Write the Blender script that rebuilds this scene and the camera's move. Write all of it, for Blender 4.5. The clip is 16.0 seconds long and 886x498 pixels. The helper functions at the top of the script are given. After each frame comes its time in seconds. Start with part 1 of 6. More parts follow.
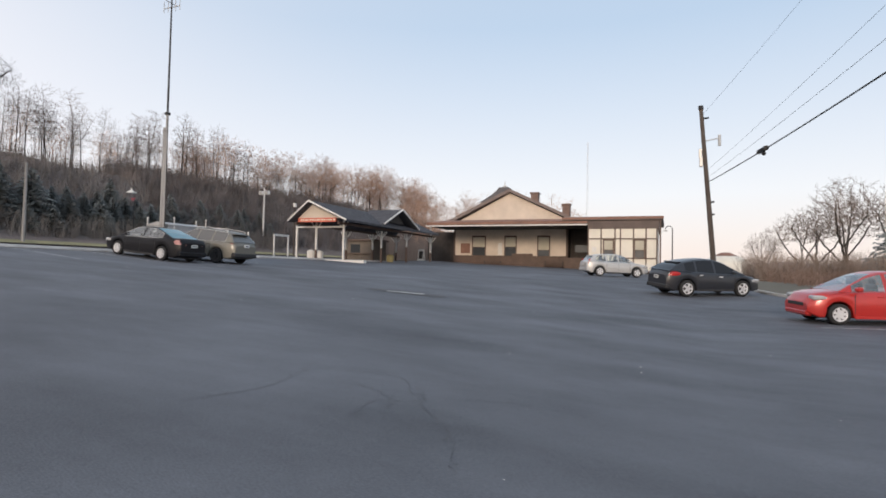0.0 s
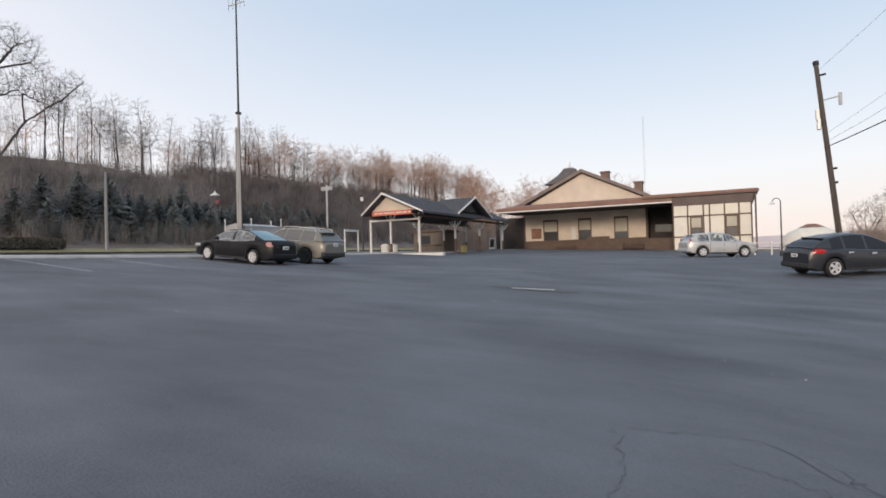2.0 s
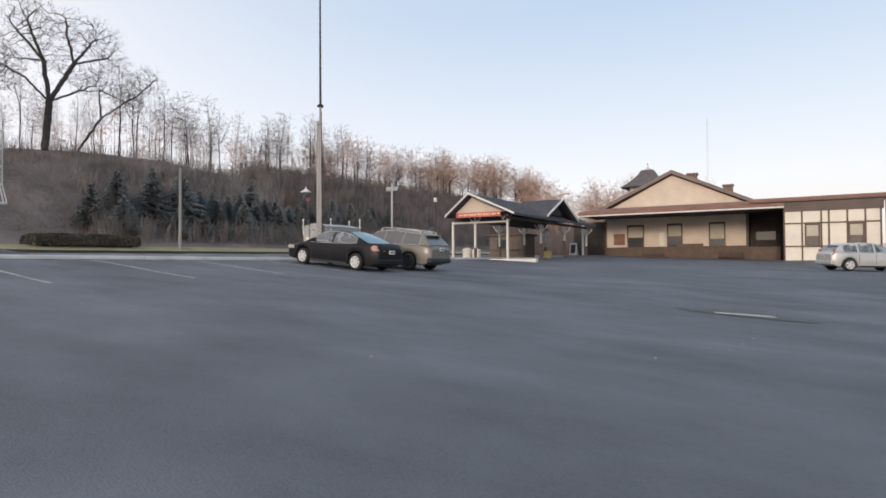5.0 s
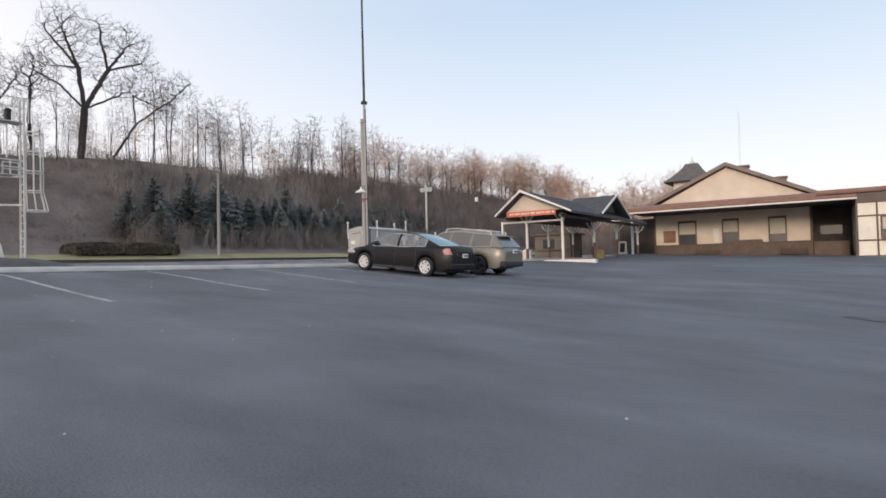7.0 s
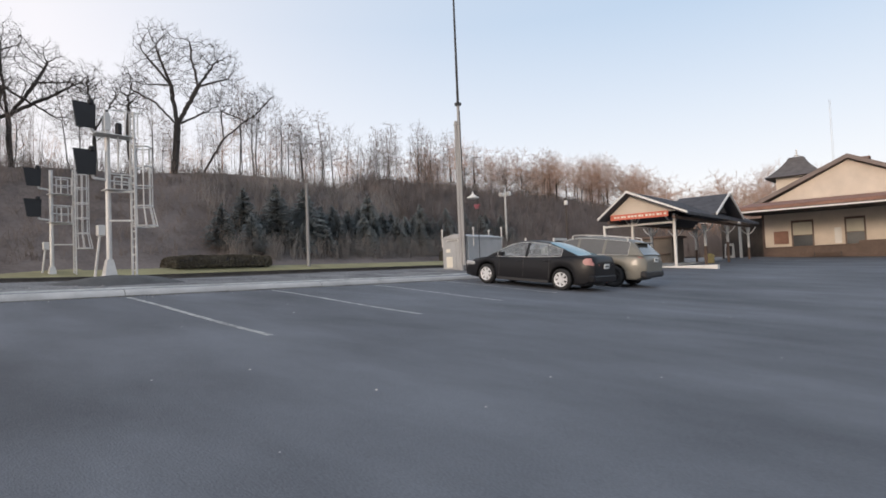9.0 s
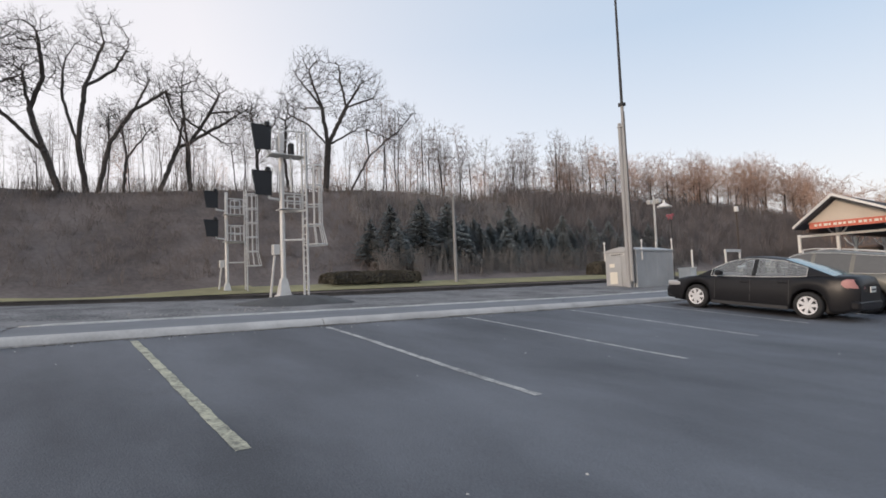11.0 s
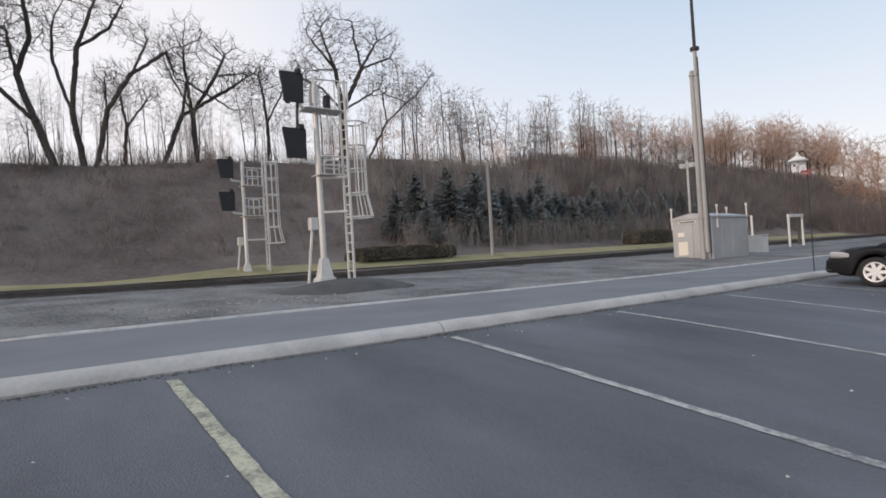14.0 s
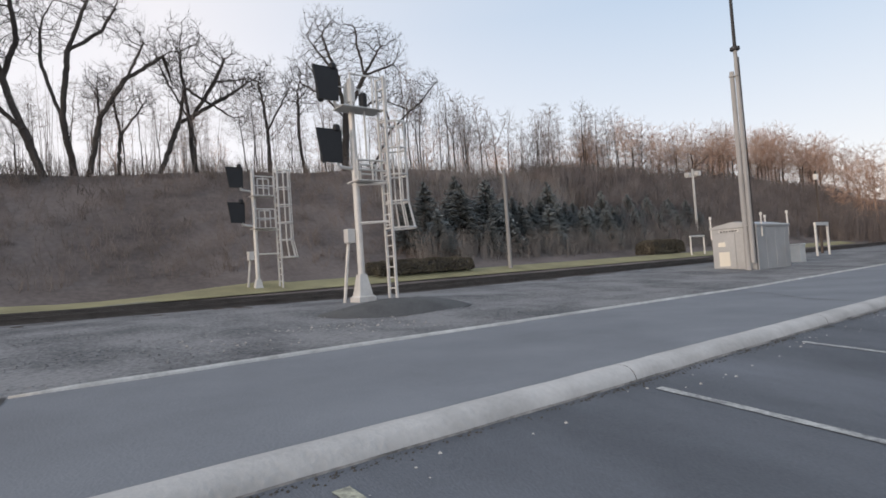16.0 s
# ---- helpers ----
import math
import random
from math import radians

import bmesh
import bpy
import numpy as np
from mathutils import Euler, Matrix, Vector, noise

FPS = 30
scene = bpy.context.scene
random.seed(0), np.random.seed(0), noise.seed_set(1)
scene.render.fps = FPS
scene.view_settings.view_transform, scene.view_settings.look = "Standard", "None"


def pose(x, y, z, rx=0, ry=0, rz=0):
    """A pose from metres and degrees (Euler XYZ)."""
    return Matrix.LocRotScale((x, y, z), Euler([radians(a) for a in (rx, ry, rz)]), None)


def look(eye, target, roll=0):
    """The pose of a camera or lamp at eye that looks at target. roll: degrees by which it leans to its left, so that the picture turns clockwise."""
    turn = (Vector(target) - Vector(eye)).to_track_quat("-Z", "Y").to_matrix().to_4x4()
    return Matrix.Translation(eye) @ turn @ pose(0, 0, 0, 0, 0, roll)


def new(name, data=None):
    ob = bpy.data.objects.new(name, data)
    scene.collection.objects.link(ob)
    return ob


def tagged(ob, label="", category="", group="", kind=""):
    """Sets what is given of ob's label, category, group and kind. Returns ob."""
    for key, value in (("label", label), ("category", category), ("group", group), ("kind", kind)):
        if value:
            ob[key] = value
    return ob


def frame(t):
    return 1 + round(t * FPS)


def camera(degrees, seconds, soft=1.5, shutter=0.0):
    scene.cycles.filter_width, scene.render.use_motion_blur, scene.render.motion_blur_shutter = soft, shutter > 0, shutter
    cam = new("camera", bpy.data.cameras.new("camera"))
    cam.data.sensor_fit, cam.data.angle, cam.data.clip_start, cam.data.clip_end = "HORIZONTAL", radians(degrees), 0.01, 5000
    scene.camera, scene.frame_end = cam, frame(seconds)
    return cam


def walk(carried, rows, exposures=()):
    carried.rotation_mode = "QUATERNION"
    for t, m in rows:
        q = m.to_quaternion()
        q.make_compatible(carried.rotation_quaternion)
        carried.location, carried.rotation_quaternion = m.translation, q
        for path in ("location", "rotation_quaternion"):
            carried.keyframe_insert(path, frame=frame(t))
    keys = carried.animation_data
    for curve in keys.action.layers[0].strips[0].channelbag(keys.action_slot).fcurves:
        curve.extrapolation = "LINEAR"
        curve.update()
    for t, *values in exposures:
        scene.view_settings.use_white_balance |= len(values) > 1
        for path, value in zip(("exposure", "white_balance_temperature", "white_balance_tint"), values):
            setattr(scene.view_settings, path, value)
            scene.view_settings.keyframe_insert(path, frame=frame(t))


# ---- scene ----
cam = camera(77.20, 16.0, soft=1.7)
PATH = [
    (0.0, look((-0.000, 0.000, 1.550), (-3.755, 9.262, 1.892), 1.19)),
    (0.5, look((-0.780, 0.497, 1.568), (-3.196, 10.199, 1.742), -3.33)),
    (1.0, look((-1.465, 0.533, 1.639), (-5.381, 9.732, 1.824), -0.68)),
    (1.5, look((-2.103, 0.894, 1.681), (-5.492, 10.301, 1.540), -4.09)),
    (2.0, look((-2.851, 0.846, 1.765), (-7.422, 9.740, 1.884), -1.59)),
    (2.5, look((-3.513, 1.273, 1.789), (-7.707, 10.346, 1.503), -4.24)),
    (3.0, look((-4.227, 1.436, 1.815), (-9.062, 10.189, 1.726), -0.88)),
    (3.5, look((-4.968, 1.934, 1.871), (-8.974, 11.097, 1.835), -3.58)),
    (4.0, look((-5.636, 1.958, 1.941), (-10.782, 10.532, 2.062), -0.70)),
    (4.2, look((-5.920, 2.007, 1.956), (-11.215, 10.489, 2.098), -0.41)),
    (6.3, look((-8.833, 2.858, 2.108), (-13.846, 11.506, 2.400), -1.33)),
    (6.5, look((-9.074, 2.949, 2.116), (-13.934, 11.687, 2.308), -2.38)),
    (7.0, look((-9.738, 2.961, 2.121), (-15.348, 11.236, 2.336), -1.50)),
    (7.5, look((-10.447, 3.245, 2.161), (-15.071, 12.112, 2.158), -4.37)),
    (8.0, look((-11.224, 3.261, 2.198), (-16.793, 11.567, 2.150), -0.99)),
    (8.2, look((-11.484, 3.323, 2.219), (-17.238, 11.502, 2.199), -1.04)),
    (10.3, look((-14.237, 3.083, 2.696), (-21.815, 9.573, 3.363), -2.38)),
    (10.5, look((-14.470, 3.128, 2.699), (-22.120, 9.545, 3.236), -2.33)),
    (11.0, look((-15.148, 3.202, 2.774), (-23.154, 9.159, 3.415), -2.30)),
    (11.5, look((-15.797, 3.255, 2.804), (-23.876, 9.093, 3.603), -4.50)),
    (12.0, look((-16.448, 3.345, 2.845), (-24.772, 8.886, 2.887), -3.05)),
    (12.5, look((-17.064, 3.335, 2.897), (-25.712, 8.355, 2.952), -3.02)),
    (13.0, look((-17.798, 3.498, 2.933), (-25.886, 9.371, 2.642), -2.15)),
    (13.5, look((-18.479, 3.458, 2.995), (-26.786, 9.021, 3.212), -2.08)),
    (14.0, look((-19.218, 3.504, 3.063), (-27.274, 9.427, 3.204), -3.45)),
    (14.5, look((-19.829, 3.362, 3.153), (-28.272, 8.702, 3.613), -1.59)),
    (15.0, look((-20.539, 3.344, 3.179), (-28.517, 9.335, 3.852), -5.17)),
    (15.5, look((-21.145, 3.121, 3.250), (-29.530, 8.530, 3.914), -3.87)),
    (16.0, look((-21.831, 3.071, 3.278), (-29.714, 9.215, 3.612), -4.00)),
]
walk(cam, PATH, [(0.0, 0.36), (4.0, 0.38), (7.0, 0.46), (8.0, 0.44), (10.5, 0.32), (11.5, 0.36), (13.0, 0.45), (13.5, 0.38), (15.0, 0.33), (16.0, 0.34)])

# ---- light ----
SUN_UP, SUN_ROUND = 13.0, 174.0     # degrees above the horizon, compass from north (+y) towards east (+x)
world = bpy.data.worlds.new("sky")
scene.world = world
world.use_nodes = True
wn, wl = world.node_tree.nodes, world.node_tree.links
wn.clear()
sky = wn.new("ShaderNodeTexSky")
sky.sky_type, sky.sun_disc = "NISHITA", False
sky.sun_elevation, sky.sun_rotation = radians(SUN_UP - 2), radians(SUN_ROUND)
sky.air_density, sky.dust_density, sky.ozone_density = 1.0, 1.6, 1.6
# thin pink haze that whitens the sky towards the horizon all round
tc = wn.new("ShaderNodeTexCoord")
sep = wn.new("ShaderNodeSeparateXYZ")
ramp = wn.new("ShaderNodeValToRGB")
ramp.color_ramp.elements[0].position, ramp.color_ramp.elements[0].color = 0.0, (0.93, 0.93, 0.93, 1)
ramp.color_ramp.elements[1].position, ramp.color_ramp.elements[1].color = 0.75, (0.7, 0.7, 0.7, 1)
hz = wn.new("ShaderNodeValToRGB")
hz.color_ramp.elements[0].position, hz.color_ramp.elements[0].color = 0.0, (0.80, 0.675, 0.62, 1)
hz.color_ramp.elements[1].position, hz.color_ramp.elements[1].color = 0.4, (0.46, 0.56, 0.69, 1)
mid = hz.color_ramp.elements.new(0.13)
mid.color = (0.745, 0.74, 0.765, 1)
sky_gain = wn.new("ShaderNodeVectorMath")
sky_gain.operation = "SCALE"
sky_gain.inputs["Scale"].default_value = 0.15
mix = wn.new("ShaderNodeMix")
mix.data_type = "RGBA"
bg = wn.new("ShaderNodeBackground")
bg.inputs["Strength"].default_value = 1.0
wo = wn.new("ShaderNodeOutputWorld")
wl.new(tc.outputs["Generated"], sep.inputs[0])
wl.new(sep.outputs["Z"], ramp.inputs[0])
wl.new(sep.outputs["Z"], hz.inputs[0])
wl.new(sky.outputs[0], sky_gain.inputs[0])
wl.new(ramp.outputs[0], mix.inputs["Factor"])
wl.new(sky_gain.outputs[0], mix.inputs["A"])
# thin cloud whitens the sky towards the south-west
side = wn.new("ShaderNodeVectorMath")
side.operation = "DOT_PRODUCT"
side.inputs[1].default_value = (-0.8, -0.6, 0)
half = wn.new("ShaderNodeMath")
half.operation = "MULTIPLY_ADD"
half.inputs[1].default_value, half.inputs[2].default_value = 0.5, 0.5
curve_ = wn.new("ShaderNodeMath")
curve_.operation = "POWER"
curve_.inputs[1].default_value = 4.0
amount = wn.new("ShaderNodeMath")
amount.operation, amount.use_clamp = "MULTIPLY", True
amount.inputs[1].default_value = 2.5
warm = wn.new("ShaderNodeMix")
warm.data_type = "RGBA"
warm.inputs["B"].default_value = (0.86, 0.825, 0.845, 1)
wl.new(tc.outputs["Generated"], side.inputs[0])
wl.new(side.outputs["Value"], half.inputs[0])
wl.new(half.outputs[0], curve_.inputs[0])
wl.new(curve_.outputs[0], amount.inputs[0])
wl.new(amount.outputs[0], warm.inputs["Factor"])
wl.new(hz.outputs[0], warm.inputs["A"])
wl.new(warm.outputs["Result"], mix.inputs["B"])
wl.new(mix.outputs["Result"], bg.inputs[0])
wl.new(bg.outputs[0], wo.inputs[0])
sun_data = bpy.data.lights.new("sun", "SUN")
sun_data.energy, sun_data.angle, sun_data.color = 1.25, radians(12), (1.0, 0.79, 0.62)
sun_ob = new("sun", sun_data)
az, el = radians(SUN_ROUND), radians(SUN_UP)
sun_ob.matrix_world = look((0, 0, 60), (-60 * math.sin(az) * math.cos(el), -60 * math.cos(az) * math.cos(el), 60 - 60 * math.sin(el)))


# ---- materials ----
def mat(name, color, rough=0.8, metal=0.0, var=0.12, scale=3.0, fine=40.0, bump=0.0, spec=0.5, color2=None, streak=None, island=0.0, coat=0.0, grain=0.45):
    """A surface with variation at two scales, mixed between two colours, with optional fine relief."""
    m = bpy.data.materials.new(name)
    m.use_nodes = True
    n, l = m.node_tree.nodes, m.node_tree.links
    b = n["Principled BSDF"]
    b.inputs["Roughness"].default_value, b.inputs["Metallic"].default_value = rough, metal
    b.inputs["Specular IOR Level"].default_value = spec
    b.inputs["Coat Weight"].default_value = coat
    b.inputs["Coat Roughness"].default_value = 0.18
    tc = n.new("ShaderNodeTexCoord")
    src = tc.outputs["Object"]
    if streak:
        mp = n.new("ShaderNodeMapping")
        mp.inputs["Scale"].default_value = streak
        l.new(src, mp.inputs[0])
        src = mp.outputs[0]
    big, small = n.new("ShaderNodeTexNoise"), n.new("ShaderNodeTexNoise")
    big.inputs["Scale"].default_value, big.inputs["Detail"].default_value, big.inputs["Roughness"].default_value = scale, 5, 0.6
    small.inputs["Scale"].default_value, small.inputs["Detail"].default_value = fine, 3
    l.new(src, big.inputs["Vector"]), l.new(src, small.inputs["Vector"])
    add = n.new("ShaderNodeMath")
    add.operation = "MULTIPLY_ADD"
    l.new(small.outputs[0], add.inputs[0])
    add.inputs[1].default_value = grain
    l.new(big.outputs[0], add.inputs[2])
    ramp = n.new("ShaderNodeValToRGB")
    c2 = color2 or tuple(c * (1 - 2 * var) for c in color)
    c1 = color if color2 else tuple(min(1, c * (1 + 1.2 * var)) for c in color)
    ramp.color_ramp.elements[0].position, ramp.color_ramp.elements[1].position = 0.275 + grain / 2, 0.725 + grain / 2
    ramp.color_ramp.elements[0].color, ramp.color_ramp.elements[1].color = (*c2, 1), (*c1, 1)
    l.new(add.outputs[0], ramp.inputs[0])
    out = ramp.outputs[0]
    if island:
        oi, hsv = n.new("ShaderNodeObjectInfo"), n.new("ShaderNodeHueSaturation")
        mr = n.new("ShaderNodeMapRange")
        mr.inputs["To Min"].default_value, mr.inputs["To Max"].default_value = 1 - island, 1 + island
        l.new(oi.outputs["Random"], mr.inputs[0]), l.new(mr.outputs[0], hsv.inputs["Value"]), l.new(out, hsv.inputs["Color"])
        out = hsv.outputs[0]
    l.new(out, b.inputs["Base Color"])
    if bump:
        bp = n.new("ShaderNodeBump")
        bp.inputs["Strength"].default_value, bp.inputs["Distance"].default_value = bump, 0.02
        l.new(small.outputs[0], bp.inputs["Height"]), l.new(bp.outputs[0], b.inputs["Normal"])
    return m


ASPHALT = mat("asphalt", (0.158, 0.169, 0.19), 0.72, 0, 0.0, 0.36, 55, 0.4, color2=(0.06, 0.065, 0.075), grain=0.45, streak=(0.75, 1.5, 1))
WALK = mat("walkway_asphalt", (0.22, 0.232, 0.252), 0.82, 0, 0, 0.5, 45, 0.3, color2=(0.155, 0.163, 0.178))
PATCHM = mat("dark_asphalt", (0.09, 0.091, 0.094), 0.75, 0, 0.15, 1.5, 40, 0.3)
SEAL = mat("crack_filler", (0.07, 0.073, 0.08), 0.6, 0, 0.2, 4, 40, 0.2)
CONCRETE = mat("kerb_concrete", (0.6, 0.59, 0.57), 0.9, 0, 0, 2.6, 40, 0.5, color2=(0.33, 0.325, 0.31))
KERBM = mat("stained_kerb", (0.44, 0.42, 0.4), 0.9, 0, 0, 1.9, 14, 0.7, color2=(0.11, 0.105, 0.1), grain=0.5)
LINE = mat("worn_white_paint", (0.52, 0.52, 0.5), 0.8, 0, 0, 5, 30, 0.2, color2=(0.17, 0.172, 0.175), grain=0.7)
LINEY = mat("worn_cream_paint", (0.54, 0.53, 0.4), 0.8, 0, 0, 6, 30, 0.2, color2=(0.18, 0.18, 0.155), grain=0.7)
EDGE = mat("edge_paint", (0.66, 0.66, 0.64), 0.8, 0, 0, 2.5, 30, color2=(0.36, 0.355, 0.34))
BALLAST = mat("ballast", (0.25, 0.248, 0.25), 0.95, 0, 0, 0.55, 14, 1.0, color2=(0.075, 0.078, 0.084), grain=0.7)
GRASS = mat("lawn", (0.37, 0.335, 0.18), 0.95, 0, 0, 0.5, 25, 0.6, color2=(0.22, 0.2, 0.11))
BANK = mat("leaf_litter", (0.23, 0.19, 0.172), 0.95, 0, 0, 0.16, 4, 0.9, color2=(0.078, 0.063, 0.059), grain=0.35)
FIELD = mat("rough_ground", (0.17, 0.15, 0.115), 0.95, 0, 0, 0.1, 4, 0.6, color2=(0.1, 0.095, 0.07))
BARK = mat("bark", (0.07, 0.06, 0.054), 0.95, 0, 0.2, 2, 25, 0.6, streak=(1, 1, 0.3))
TWIG = mat("twigs", (0.26, 0.215, 0.196), 0.95, 0, 0.2, 0.4, 8, island=0.25)
# low sun's orange on the far trees is put into this russet
RUST = mat("russet_twigs", (0.46, 0.31, 0.235), 0.95, 0, 0.2, 0.4, 8, island=0.25)
SPRUCE = mat("spruce_needles", (0.185, 0.204, 0.206), 1.0, 0, 0.14, 0.8, 12, island=0.22, spec=0.02)
HEDGE = mat("hedge_leaves", (0.1, 0.088, 0.065), 0.85, 0, 0.25, 1.5, 15)
CREAM = mat("cream_siding", (0.67, 0.585, 0.49), 0.7, 0, 0.07, 0.7, 20)
WHITEP = mat("white_paint", (0.74, 0.72, 0.68), 0.6, 0, 0.06, 1.5, 30)
PANELW = mat("pale_panel", (0.78, 0.74, 0.64), 0.6, 0, 0.05, 0.8, 20)
BROWN = mat("brown_trim", (0.115, 0.075, 0.058), 0.6, 0, 0.12, 2, 30)
ROOFR = mat("red_brown_roof", (0.27, 0.145, 0.105), 0.75, 0, 0.15, 1.2, 30, 0.3)
FASCIA = mat("taupe_fascia", (0.2, 0.16, 0.145), 0.65, 0, 0.1, 1, 25)
SHINGLE = mat("dark_shingles", (0.075, 0.075, 0.085), 0.85, 0, 0.2, 2, 40, 0.5)
SLATE = mat("turret_slate", (0.12, 0.11, 0.11), 0.8, 0, 0.15, 1.5, 30, 0.4)
BRICK = mat("brick", (0.22, 0.15, 0.125), 0.9, 0, 0.2, 3, 40, 0.4)
SIGNM = mat("orange_red_sign", (0.62, 0.16, 0.1), 0.55, 0, 0.06, 1, 20)
DARKIN = mat("dark_boards", (0.05, 0.042, 0.038), 0.8, 0, 0.2, 1.2, 20)
TAN = mat("tan_kiosk", (0.15, 0.127, 0.105), 0.8, 0, 0.1, 1, 20)
STEEL = mat("galvanised_steel", (0.56, 0.56, 0.55), 0.45, 0.35, 0.1, 1.2, 25)
MASTM = mat("dull_mast_metal", (0.39, 0.385, 0.38), 0.75, 0.0, 0.1, 1.2, 25, streak=(3, 3, 0.3))
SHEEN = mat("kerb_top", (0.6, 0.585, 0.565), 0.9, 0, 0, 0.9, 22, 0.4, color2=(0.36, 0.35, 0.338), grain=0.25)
BOXM = mat("bungalow_aluminium", (0.46, 0.467, 0.47), 0.5, 0.3, 0.08, 0.8, 20)
SILVER = mat("silver_paint", (0.62, 0.61, 0.59), 0.5, 0.2, 0.08, 1.5, 25)
BLACK = mat("matt_black", (0.014, 0.015, 0.018), 0.6, 0, 0.15, 2, 20)
GREYWOOD = mat("grey_pole", (0.3, 0.292, 0.285), 0.9, 0, 0.15, 1.2, 25, 0.4, streak=(3, 3, 0.2))
WOOD = mat("weathered_pole", (0.1, 0.08, 0.068), 0.9, 0, 0.2, 1.2, 25, 0.5, streak=(3, 3, 0.2))
RUBBER = mat("rubber", (0.022, 0.022, 0.023), 0.8, 0, 0.15, 3, 30)
RIM = mat("alloy", (0.78, 0.78, 0.79), 0.35, 0.35, 0.05, 3, 30)
GLASS = mat("tinted_glass", (0.03, 0.035, 0.04), 0.06, 0, 0.05, 1, 10, spec=0.9)
for m_ in (GLASS,):
    g = m_.node_tree.nodes["Principled BSDF"]
    g.inputs["Transmission Weight"].default_value, g.inputs["IOR"].default_value = 0.92, 1.06
    g.inputs["Coat Weight"].default_value, g.inputs["Coat Roughness"].default_value, g.inputs["Coat IOR"].default_value = 1.0, 0.03, 2.1
    for e_ in m_.node_tree.nodes["Color Ramp"].color_ramp.elements:
        e_.color = (0.78, 0.84, 0.83, 1)
WINDOW = mat("window_glass", (0.05, 0.055, 0.06), 0.08, 0, 0.08, 1, 10, spec=0.8)
BLIND = mat("pale_blind", (0.5, 0.47, 0.38), 0.7, 0, 0.06, 1, 20)
TAILR = mat("red_lens", (0.42, 0.02, 0.02), 0.15, 0, 0.08, 5, 40)
LAMPC = mat("clear_lens", (0.45, 0.45, 0.45), 0.12, 0.1, 0.05, 5, 40)
PLATE = mat("plate", (0.7, 0.7, 0.68), 0.5, 0, 0.05, 3, 30)
TRIMB = mat("plastic_trim", (0.03, 0.03, 0.032), 0.6, 0, 0.1, 3, 30)
RAIL = mat("rail_steel", (0.1, 0.088, 0.08), 0.6, 0.4, 0.2, 2, 30)
SLEEPER = mat("sleeper", (0.085, 0.07, 0.06), 0.9, 0, 0.2, 2, 30)
CABLE = mat("cable", (0.02, 0.02, 0.022), 0.6, 0, 0.05, 2, 20)


# ---- building tools ----
def part(name, bm, material, parent, label=""):
    me = bpy.data.meshes.new(name)
    bm.to_mesh(me)
    bm.free()
    me.materials.append(material)
    ob = new(name, me)
    ob.parent = parent
    return tagged(ob, label)


def thing(name, m, label, category, group="", kind=""):
    ob = new(name)
    ob.empty_display_size = 0.2
    ob.matrix_world = m
    return tagged(ob, label, category, group, kind)


def solid(name, bm, material, label="", category="", group="", kind=""):
    """A top-level mesh in world coordinates."""
    me = bpy.data.meshes.new(name)
    bm.to_mesh(me)
    bm.free()
    me.materials.append(material)
    return tagged(new(name, me), label, category, group, kind)


def box(bm, x0, x1, y0, y1, z0, z1, m=None, bevel=0.0):
    """An axis-aligned block added to bm, with bevelled edges if asked."""
    mm = Matrix.Translation(((x0 + x1) / 2, (y0 + y1) / 2, (z0 + z1) / 2)) @ Matrix.Diagonal((abs(x1 - x0), abs(y1 - y0), abs(z1 - z0), 1))
    r = bmesh.ops.create_cube(bm, size=1, matrix=(m @ mm) if m else mm)
    if bevel:
        es = list({e for v in r["verts"] for e in v.link_edges})
        bmesh.ops.bevel(bm, geom=es, offset=bevel, segments=1, affect="EDGES")
    return bm


def blk(x0, x1, y0, y1, z0, z1, bevel=0.0, m=None):
    return box(bmesh.new(), x0, x1, y0, y1, z0, z1, m, bevel)


def tube(bm, a, b, r0, r1=None, n=8, cap=True):
    """A tapered rod from a to b."""
    a, b = Vector(a), Vector(b)
    r1 = r0 if r1 is None else r1
    d = b - a
    if d.length < 1e-6:
        return bm
    q = d.to_track_quat("Z", "Y")
    v0 = [bm.verts.new(a + q @ Vector((r0 * math.cos(k * math.tau / n), r0 * math.sin(k * math.tau / n), 0))) for k in range(n)]
    v1 = [bm.verts.new(b + q @ Vector((r1 * math.cos(k * math.tau / n), r1 * math.sin(k * math.tau / n), 0))) for k in range(n)]
    for k in range(n):
        bm.faces.new((v0[k], v0[(k + 1) % n], v1[(k + 1) % n], v1[k]))
    if cap:
        bm.faces.new(v0[::-1])
        bm.faces.new(v1)
    return bm


def rod(a, b, r0, r1=None, n=8):
    return tube(bmesh.new(), a, b, r0, r1, n)


def prism(bm, pts, axis, a, b):
    """A polygon (two coordinates) drawn out along an axis from a to b."""
    def at(p, t):
        return {"x": (t, p[0], p[1]), "y": (p[0], t, p[1]), "z": (p[0], p[1], t)}[axis]
    v0 = [bm.verts.new(at(p, a)) for p in pts]
    v1 = [bm.verts.new(at(p, b)) for p in pts]
    n = len(pts)
    fs = [bm.faces.new(v0), bm.faces.new(v1[::-1])]
    for k in range(n):
        fs.append(bm.faces.new((v0[k], v1[k], v1[(k + 1) % n], v0[(k + 1) % n])))
    bmesh.ops.recalc_face_normals(bm, faces=fs)
    return bm


